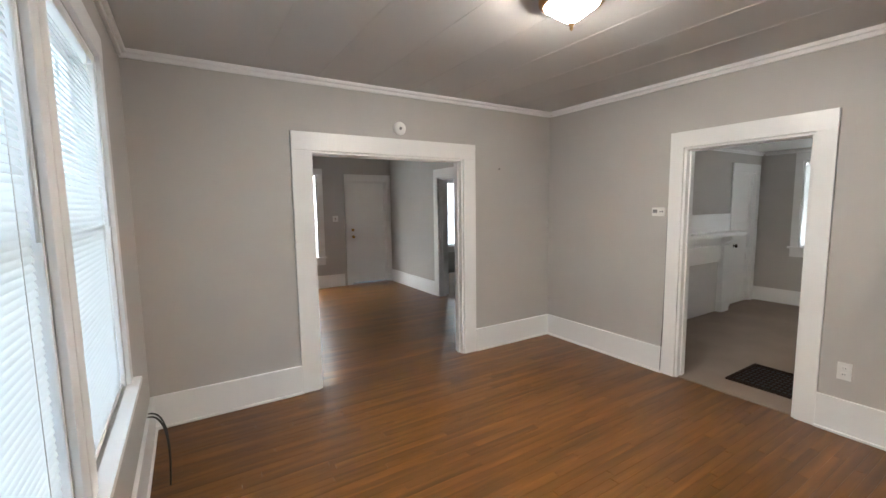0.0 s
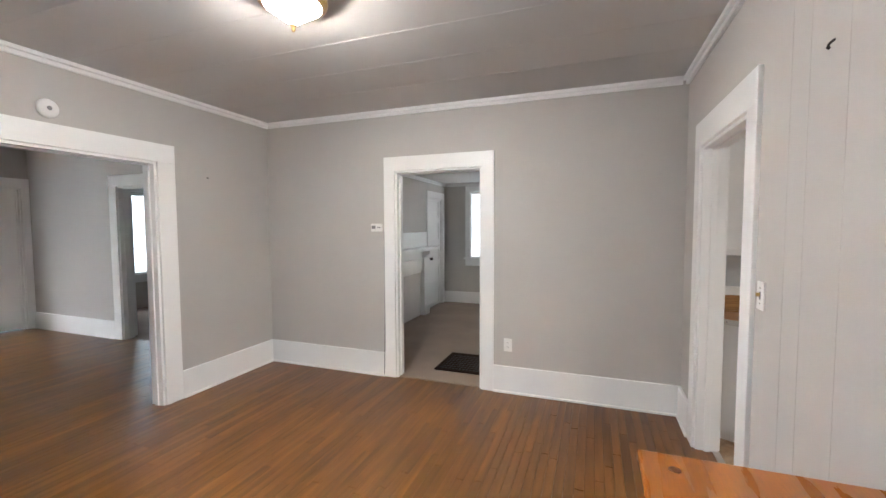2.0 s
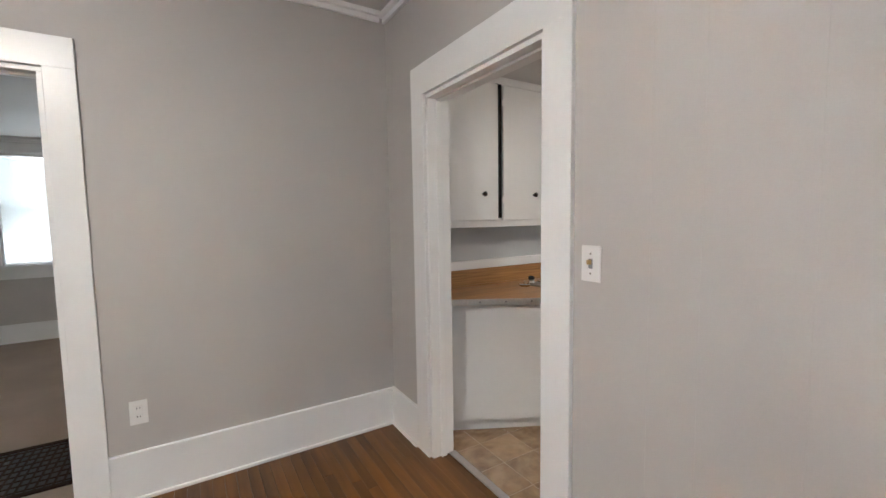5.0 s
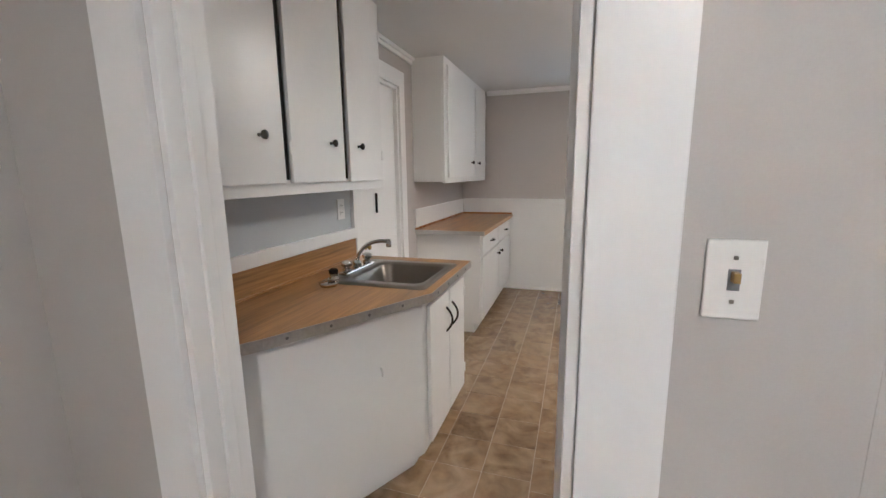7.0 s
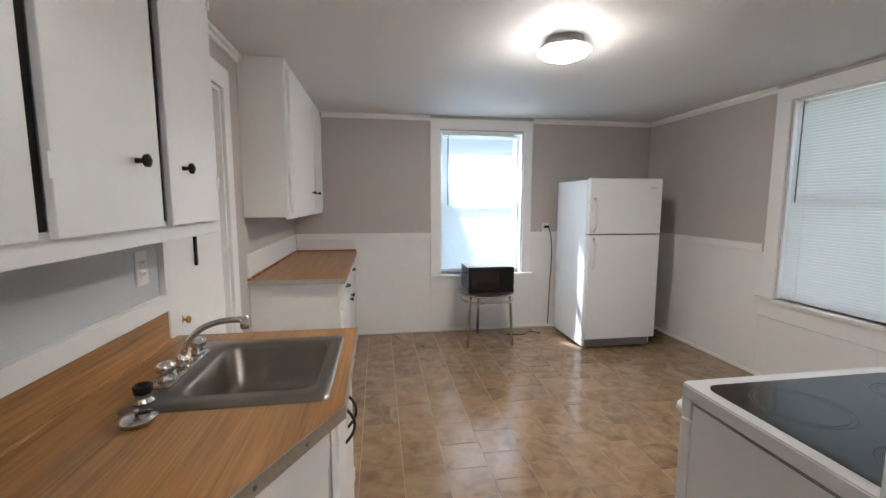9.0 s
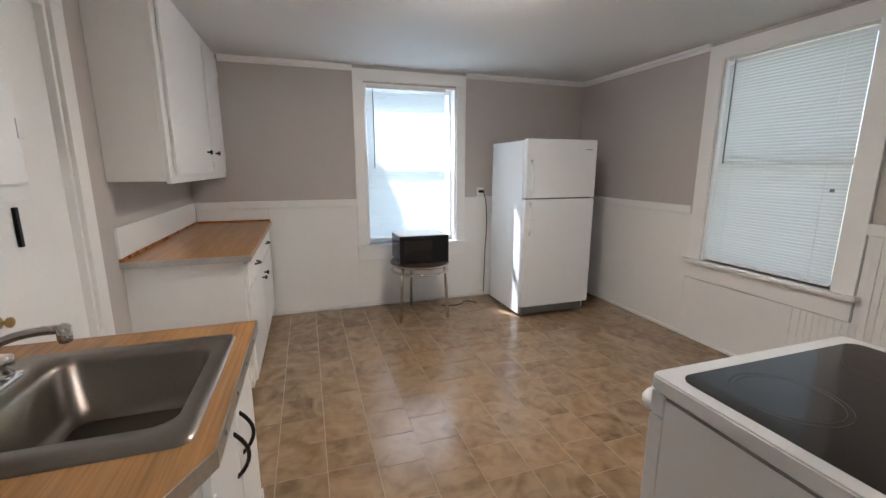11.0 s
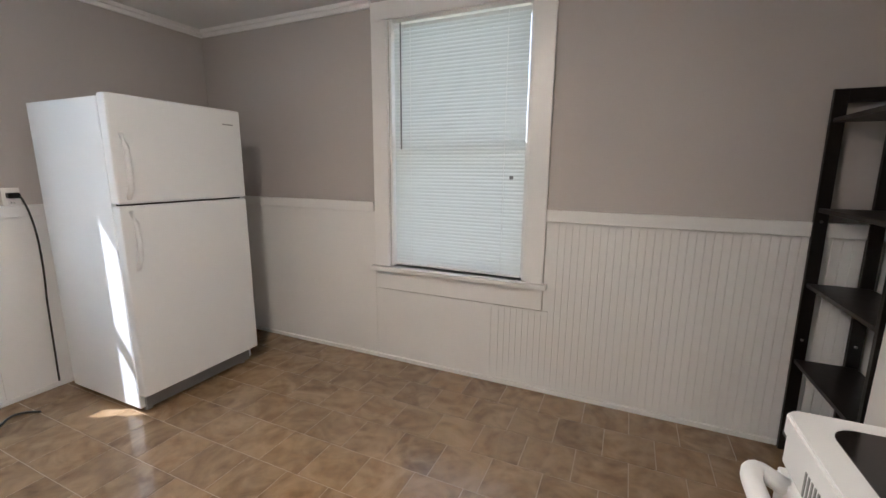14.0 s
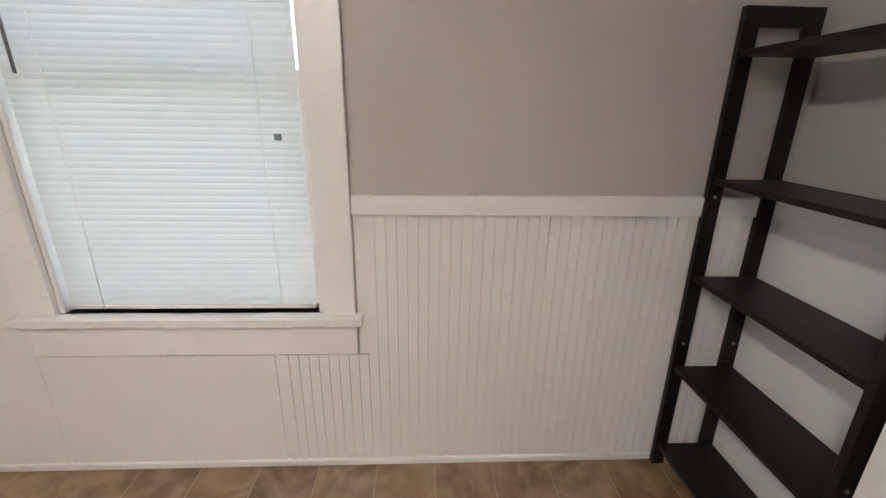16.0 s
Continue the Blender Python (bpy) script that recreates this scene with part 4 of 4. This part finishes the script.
# refrigerator
rf = thing("refrigerator", "white top-freezer refrigerator standing at the wall", "refrigerator")
FX, FY0, FY1, FH = 4.35, 0.56, 1.285, 1.645
part("cabinet", boxes((FX + 0.07, FY0 + 0.003, 0.03, 5.06, FY1 - 0.003, FH - 0.012), bevel=0.008), M_FRIDGE, rf)
part("base_grille", boxes((FX + 0.055, FY0 + 0.03, 0.025, FX + 0.075, FY1 - 0.03, 0.105), bevel=0.003), M_GREYPL, rf, "grey slotted base grille")
for z0, z1, nm in ((0.115, 1.118, "refrigerator_door"), (1.128, FH, "freezer_door")):
    d = part(nm, boxes((FX, FY0, z0, FX + 0.062, FY1, z1), bevel=0.012), M_FRIDGE, rf)
    part("gasket", boxes((FX + 0.061, FY0 + 0.012, z0 + 0.012, FX + 0.071, FY1 - 0.012, z1 - 0.012)), M_GREYPL, d)
    h0, h1 = (0.80, 1.09) if z0 < 1 else (1.155, 1.46)
    part("handle", tube([(FX + 0.004, FY1 - 0.05, h0)] + arc((FX - 0.028, FY1 - 0.05, h0 + 0.05), (FX - 0.042, FY1 - 0.05, (h0 + h1) / 2), (FX - 0.028, FY1 - 0.05, h1 - 0.05), 8) + [Vector((FX + 0.004, FY1 - 0.05, h1))], 0.012, 10), M_FRIDGE, d)
# Black filler paints the shade of the crack between the two doors.
part("gap", boxes((FX + 0.03, FY0 + 0.02, 1.117, FX + 0.06, FY1 - 0.02, 1.129)), M_SLOT_SHADE, rf)
part("badge", boxes((FX - 0.0012, FY0 + 0.055, 1.555, FX + 0.001, FY0 + 0.125, 1.561)), M_GREYPL, rf)
for y in (FY0 + 0.06, FY1 - 0.06):
    for x in (FX + 0.1, 5.0):
        part("foot", lathe([(0.02, 0), (0.02, 0.012), (0.012, 0.014), (0.012, 0.035)], 12, pose(x, y, 0)), M_GREYPL, rf)
plate("wall_outlet", "x", KX1, -1, 1.36, 1.13, "white outlet behind the refrigerator", "outlet", kind="socket")
pl = thing("power_plug", "black power plug and cord at the outlet by the refrigerator", "plug")
part("plug", boxes((KX1 - 0.05, 1.335, 1.135, KX1 - 0.009, 1.385, 1.165), bevel=0.006), M_BLACK, pl)
part("cord", tube(arc((KX1 - 0.045, 1.34, 1.15), (KX1 - 0.06, 1.28, 1.0), (KX1 - 0.03, 1.30, 0.55), 12) + [Vector((KX1 - 0.03, 1.31, 0.04))], 0.005, 8), M_CORD, pl)
fcb = thing("extension_cable", "black cord lying on the tiles by the wall", "cord")
part("cord", tube(arc((4.95, 1.86, 0.008), (4.86, 1.70, 0.008), (4.98, 1.62, 0.008), 10) + arc((4.98, 1.62, 0.008), (5.05, 1.55, 0.008), (4.92, 1.50, 0.008), 8)[1:], 0.006, 6), M_CORD, fcb)

# round side table with the microwave on it
TX, TY, TZ = 4.78, 2.14, 0.54
tb = thing("round_side_table", "small round side table with dark top and chrome tube legs", "side table", at=(TX, TY, 0))
part("tabletop", lathe([(0.20, TZ - 0.018), (0.27, TZ - 0.016), (0.276, TZ - 0.008), (0.27, TZ), (0.1, TZ)], 40), M_TABLETOP, tb, "dark round wooden top")
ring = [(0.27 * math.cos(a), 0.27 * math.sin(a), TZ - 0.022) for a in (2 * math.pi * i / 40 for i in range(41))]
part("rim", tube(ring, 0.010, 8), M_CHROME, tb)
ring = [(0.262 * math.cos(a), 0.262 * math.sin(a), TZ - 0.085) for a in (2 * math.pi * i / 40 for i in range(41))]
part("hoop", tube(ring, 0.010, 8), M_CHROME, tb)
for a in (125, 235, 5):
    c, s = math.cos(radians(a)), math.sin(radians(a))
    part("leg", tube([(0.235 * c, 0.235 * s, TZ - 0.02), (0.25 * c, 0.25 * s, TZ - 0.09), (0.275 * c, 0.275 * s, 0.0)], 0.015, 10), M_CHROME, tb)
mw = thing("microwave", "black countertop microwave with pale top", "microwave", at=(TX, TY, TZ))
part("case", boxes((-0.15, -0.225, 0.012, 0.18, 0.225, 0.262), bevel=0.006), M_FRIDGE, mw, "pale sheet metal case")
part("front", boxes((-0.178, -0.227, 0.01, -0.151, 0.227, 0.258), bevel=0.005), M_BLACK, mw)
part("side_panel", boxes((-0.14, 0.2252, 0.02, 0.17, 0.2275, 0.25)), M_BLACK, mw)
part("side_panel", boxes((-0.14, -0.2275, 0.02, 0.17, -0.2252, 0.25)), M_BLACK, mw)
part("door_window", boxes((-0.1795, -0.07, 0.05, -0.177, 0.19, 0.22), bevel=0.001), M_GLASSTOP, mw)
part("keypad", boxes((-0.1795, -0.21, 0.04, -0.177, -0.115, 0.225), bevel=0.001), M_GREYPL, mw).data.materials[0] = M_BLACK
for x in (-0.12, 0.14):
    for y in (-0.18, 0.18):
        part("foot", lathe([(0.014, 0), (0.014, 0.013), (0.008, 0.014)], 10, pose(x, y, 0)), M_BLACK, mw)

# stove
sv = thing("electric_stove", "white freestanding stove with black ceramic glass top", "stove")
VX0, VX1, VY0, VY1, VZ = 1.225, 1.85, 1.60, 2.335, 0.902
part("body", boxes((VX0, VY0 + 0.01, 0.02, VX1 - 0.045, VY1 - 0.01, VZ - 0.04), bevel=0.004), M_FRIDGE, sv)
part("top_frame", prism(rounded(VX0, VY0, VX1, VY1, 0.025), VZ - 0.038, VZ, 0.004), M_FRIDGE, sv, "white enamel cooktop frame")
ck = part("cooktop", prism(rounded(VX0 + 0.05, VY0 + 0.04, VX1 - 0.045, VY1 - 0.04, 0.04), VZ - 0.003, VZ + 0.002), M_GLASSTOP, sv, "black ceramic glass")
for x, y, r in ((1.66, 2.14, 0.108), (1.66, 1.78, 0.083), (1.40, 2.14, 0.083), (1.40, 1.78, 0.108)):
    for rr in (r, r - 0.012):
        part("burner_ring", lathe([(rr - 0.0016, VZ + 0.0018), (rr - 0.0016, VZ + 0.0026), (rr, VZ + 0.0026), (rr, VZ + 0.0018)], 48, pose(x, y, 0)), M_RING, ck)
part("control_fascia", boxes((VX1 - 0.046, VY0 + 0.004, VZ - 0.10, VX1 - 0.01, VY1 - 0.004, VZ - 0.041), bevel=0.004), M_FRIDGE, sv)
od = part("oven_door", boxes((VX1 - 0.046, VY0 + 0.008, 0.20, VX1 - 0.004, VY1 - 0.008, VZ - 0.108), bevel=0.006), M_FRIDGE, sv)
part("door_glass", boxes((VX1 - 0.005, VY0 + 0.14, 0.36, VX1 - 0.001, VY1 - 0.14, 0.64), bevel=0.001), M_GLASSTOP, od)
for i in range(7):
    part("vent_slot", boxes((VX1 - 0.0105, VY0 + 0.10 + i * 0.012, VZ - 0.094, VX1 - 0.0085, VY0 + 0.105 + i * 0.012, VZ - 0.052)), M_GREYPL, sv)
part("door_handle", tube([(VX1 - 0.006, VY0 + 0.05, VZ - 0.12)] + arc((VX1 + 0.03, VY0 + 0.045, VZ - 0.105), (VX1 + 0.05, VY0 + 0.045, VZ - 0.10), (VX1 + 0.052, VY0 + 0.10, VZ - 0.098), 6) + arc((VX1 + 0.052, VY1 - 0.10, VZ - 0.098), (VX1 + 0.05, VY1 - 0.045, VZ - 0.10), (VX1 + 0.03, VY1 - 0.045, VZ - 0.105), 6) + [Vector((VX1 - 0.006, VY1 - 0.05, VZ - 0.12))], 0.016, 12), M_FRIDGE, od, "thick white curved handle")
part("drawer", boxes((VX1 - 0.046, VY0 + 0.008, 0.05, VX1 - 0.006, VY1 - 0.008, 0.19), bevel=0.006), M_FRIDGE, sv)
part("side_seam", boxes((VX0 + 0.02, VY1 - 0.0102, VZ - 0.052, VX1 - 0.05, VY1 - 0.0075, VZ - 0.045)), M_GREYPL, sv)
for x in (VX0 + 0.06, VX1 - 0.1):
    for y in (VY0 + 0.06, VY1 - 0.06):
        part("foot", lathe([(0.02, 0), (0.02, 0.01), (0.01, 0.012), (0.01, 0.022)], 10, pose(x, y, 0)), M_GREYPL, sv)

# ladder shelf in the nook
ls = thing("open_shelf_unit", "espresso-stained open wooden shelf unit with five empty shelves", "shelf unit")
LX0, LX1, LY0, LY1, LZ = 1.135, 1.37, 0.150, 0.785, 1.645
for y in (LY0, LY1 - 0.022):
    part("post", boxes((LX1 - 0.048, y, 0, LX1, y + 0.022, LZ), bevel=0.002), M_BLACKWOOD, ls)
    part("post", boxes((LX0, y, 0, LX0 + 0.048, y + 0.022, LZ), bevel=0.002), M_BLACKWOOD, ls)
    part("top_rail", boxes((LX0 + 0.048, y, LZ - 0.055, LX1 - 0.048, y + 0.022, LZ), bevel=0.002), M_BLACKWOOD, ls)
for z in (0.105, 0.465, 0.825, 1.158, 1.53):
    sh = part("shelf", boxes((LX0 + 0.01, LY0 + 0.0225, z - 0.018, LX1 - 0.008, LY1 - 0.0225, z), bevel=0.002), M_BLACKWOOD, ls)
for z in (0.56, 1.10):
    for x in (LX1 - 0.024, LX0 + 0.024):
        for y, s in ((LY0 + 0.022, 1), (LY1, 1)):
            part("bolt", lathe([(0.006, 0), (0.006, 0.004), (0.003, 0.006)], 8, pose(x, y, z, -90, 0, 0)), M_STEEL, ls)
part("bracket", boxes((LX0 + 0.05, LY0 + 0.024, 1.105, LX0 + 0.09, LY0 + 0.03, 1.115)), M_STEEL, ls)

lean = Matrix.Identity(4)
lean[0][2] = 0.015
for c in ls.children:
    c.data.transform(lean)

# kitchen ceiling light: bent glass shade with a scalloped edge
kl = thing("ceiling_lamp", "lit flush kitchen ceiling lamp with scalloped frosted glass", "ceiling lamp", at=(3.06, 2.18, KH))
part("pan", lathe([(0.05, -0.001), (0.10, -0.001), (0.11, -0.03), (0.140, -0.0565), (0.138, -0.0615), (0.05, -0.05), (0.012, -0.052), (0.012, -0.10)], 36), M_FRIDGE, kl)
bm = bmesh.new()
loops = []
for r, z, w in ((0.132, -0.074, 0.013), (0.128, -0.079, 0.011), (0.106, -0.093, 0.006), (0.07, -0.105, 0.002), (0.03, -0.110, 0.0)):
    loops.append([bm.verts.new(((r + w * math.cos(6 * a)) * math.cos(a), (r + w * math.cos(6 * a)) * math.sin(a), z + w * 0.9 * math.cos(6 * a))) for a in (2 * math.pi * i / 60 for i in range(60))])
for p, q in zip(loops, loops[1:]):
    for i in range(60):
        bm.faces.new((p[i], p[(i + 1) % 60], q[(i + 1) % 60], q[i])).smooth = True
bm.faces.new(loops[-1])
part("shade", bm, M_LAMPGLASS2, kl, "lit scalloped frosted glass")
part("finial", lathe([(0.012, -0.108), (0.012, -0.116), (0.005, -0.124)], 14), M_BRASS, kl)


# ---- wainscot of the kitchen ----
RZ0, RZ1 = 1.03, 1.095


def rail(name, axis, face, out, a0, a1):
    structure(name, boxes(frame_box(axis, *sorted((face, face + out * 0.03)), a0, RZ0, a1, RZ1), bevel=0.004), M_CAB, "white painted chair rail", "trim")


rail("chair_rail_1", "x", KX1, -1, KY0 + 0.022, W1[0] - 0.103)
rail("chair_rail_2", "x", KX1, -1, W1[1] + 0.103, 4.04)
rail("chair_rail_3", "y", KY0, 1, NX + 0.022, W2[0] - 0.118)
rail("chair_rail_4", "y", KY0, 1, W2[1] + 0.118, KX1)
rail("chair_rail_5", "x", NX, 1, KY0, NY)
for nm, ax, f, o, a0, a1 in (("kitchen_base_1", "x", KX1, -1, KY0 + 0.02, 3.46), ("kitchen_base_2", "y", KY0, 1, NX, KX1)):
    structure(nm, boxes(frame_box(ax, *sorted((f, f + o * 0.02)), a0, 0, a1, 0.028), bevel=0.006), M_CAB, "white quarter-round floor moulding", "trim")

wp = thing("wainscot_panels_east", "smooth white wainscot panels under the chair rail", "wainscot")
wp["kind"] = "structure"
for a, b, top in ((KY0, 0.75, RZ0), (0.752, W1[0] - 0.103, RZ0), (W1[0] - 0.102, W1[1] + 0.102, 0.478), (W1[1] + 0.103, 3.46, RZ0), (3.462, 4.04, RZ0)):
    part("panel", boxes((KX1 - 0.008, a, 0.0, KX1, b, top), bevel=0.001), M_CAB, wp)
wn = thing("wainscot_panel_nook", "white wainscot panel behind the shelf unit", "wainscot")
wn["kind"] = "structure"
part("panel", boxes((NX, KY0 + 0.01, 0, NX + 0.008, NY, RZ0), bevel=0.001), M_CAB, wn)
wb = thing("beadboard_south", "white painted vertical beadboard under the chair rail", "wainscot")
wb["kind"] = "structure"
part("backing_board", boxes((NX, KY0, 0, W2[0] - 0.12, KY0 + 0.004, RZ0)), M_CAB, wb)
part("backing_board", boxes((W2[0] - 0.119, KY0, 0, W2[1] + 0.119, KY0 + 0.004, 0.505)), M_CAB, wb)
part("backing_board", boxes((W2[1] + 0.12, KY0, 0, KX1 - 0.01, KY0 + 0.004, RZ0)), M_CAB, wb)
bead_full = bead_low = None
n_bead = 112
pitch = (KX1 - 0.01 - NX) / n_bead
for tall in (RZ0, 0.508):
    bm = boxes((0.0015, 0, 0, pitch - 0.0015, 0.009, tall - 0.003), bevel=0.0018)
    me = bpy.data.meshes.new("bead_slat")
    bm.to_mesh(me)
    bm.free()
    me.materials.append(M_CAB)
    if tall > 0.6:
        bead_full = me
    else:
        bead_low = me
BEAD_END = 2.80
part("panel", boxes((BEAD_END + 0.037, KY0, 0, W2[1] + 0.12, KY0 + 0.009, 0.505), bevel=0.001), M_CAB, wb, "smooth white painted panel")
part("panel", boxes((W2[1] + 0.122, KY0, 0, KX1 - 0.01, KY0 + 0.009, RZ0 - 0.003), bevel=0.001), M_CAB, wb, "smooth white painted panel")
for i in range(n_bead):
    x = NX + i * pitch
    if x > BEAD_END:
        break
    under = W2[0] - 0.12 < x + pitch and x < W2[1] + 0.12
    s = new("slat", bead_low if under else bead_full)
    s.parent = wb
    s.matrix_local = pose(x, KY0, 0)

# ---- floor pieces ----
rnd = random.Random(5)


def strip_mesh(length, width=0.0565):
    bm = boxes((0.0005, 0.0006, -0.012, width - 0.0005, length - 0.0006, 0.0), bevel=0.0012)
    me = bpy.data.meshes.new("floor_strip")
    bm.to_mesh(me)
    bm.free()
    me.materials.append(M_OAK)
    return me


lengths = (0.6, 0.8, 1.0, 1.2, 1.4)
fl = thing("floor_dining", "worn varnished oak strip floor of the dining room", "floor")
fl["kind"] = "structure"
strip_cache = {}
x = XA
while x < XK - 0.01:
    y = YS + 0.0
    y_end = YB + 0.02
    first = True
    while y < y_end - 0.01:
        ln = min(rnd.choice(lengths) if not first else rnd.uniform(0.3, 1.3), y_end - y)
        if y_end - y - ln < 0.2:
            ln = y_end - y
        first = False
        key = round(ln, 2)
        if key not in strip_cache:
            strip_cache[key] = strip_mesh(ln)
        s = new("strip", strip_cache[key])
        s.parent = fl
        s.matrix_local = pose(x, y, rnd.uniform(-0.0004, 0.0004))
        y += ln
    x += 0.0565
verts, faces = [], []


def flat_strip(x0, y0, x1, y1, z):
    i = len(verts)
    e = 0.0008
    verts.extend([(x0, y0, z - 0.006), (x1, y0, z - 0.006), (x1, y1, z - 0.006), (x0, y1, z - 0.006), (x0 + e, y0 + e, z), (x1 - e, y0 + e, z), (x1 - e, y1 - e, z), (x0 + e, y1 - e, z)])
    faces.extend([(i + 4, i + 5, i + 6, i + 7), (i, i + 1, i + 5, i + 4), (i + 1, i + 2, i + 6, i + 5), (i + 2, i + 3, i + 7, i + 6), (i + 3, i, i + 4, i + 7)])


x = EX - 0.1
while x < XA - 0.002:
    y = EY0
    x1 = min(x + 0.0565, XA - 0.0005)
    while y < EY1 + 0.06:
        ln = min(rnd.choice(lengths), EY1 + 0.07 - y)
        flat_strip(x + 0.0003, y, x1 - 0.0003, y + ln, rnd.uniform(-0.0004, 0.0004))
        y += ln
    x += 0.0565
for k in range(3):
    flat_strip(XK + k * 0.0565, DK[0], min(XK + (k + 1) * 0.0565, KX0 - 0.02), DK[1], 0.0)
for k in range(15):
    flat_strip(DB[0] + k * 0.0565, YB + 0.021, DB[0] + (k + 1) * 0.0565, YB + 0.07, 0.0)
me = bpy.data.meshes.new("floor_entry_strips")
me.from_pydata(verts, [], faces)
me.materials.append(M_OAK)
tagged(new("floor_entry_strips", me), "worn varnished oak strips of the entry room", "floor", kind="stuff")

tl = thing("floor_kitchen", "brown stone-look vinyl tile floor of the kitchen", "floor")
tl["kind"] = "structure"
TP = 0.2285
bm = boxes((0.0018, 0.0018, -0.008, TP - 0.0018, TP - 0.0018, 0.0), bevel=0.0006)
tile_me = bpy.data.meshes.new("floor_tile")
bm.to_mesh(tile_me)
bm.free()
tile_me.materials.append(M_TILE)
verts, faces = [], []
nx, ny = int((KX1 - NX) / TP) + 2, int((KY1 - KY0) / TP) + 1
for j in range(ny):
    y = KY0 + j * TP
    shift = rnd.choice((0.0, 0.5, 0.5, 0.25)) * TP
    for i in range(nx):
        x = KX0 + 0.012 + i * TP - shift
        x0, x1 = max(x, KX0 + 0.012), min(x + TP, KX1)
        if x1 - x0 < 0.02:
            continue
        if y < 3.55 and x1 - x0 > TP - 0.001:
            s = new("tile", tile_me)
            s.parent = tl
            s.matrix_local = pose(x, y, 0)
        else:
            flat_strip(x0 + 0.0016, y + 0.0016, x1 - 0.0016, y + TP - 0.0016, 0.0)
me = bpy.data.meshes.new("floor_far_tiles")
me.from_pydata(verts, [], faces)
me.materials.append(M_TILE)
tagged(new("floor_far_tiles", me), "brown vinyl tiles under the cabinets", "floor", kind="stuff")
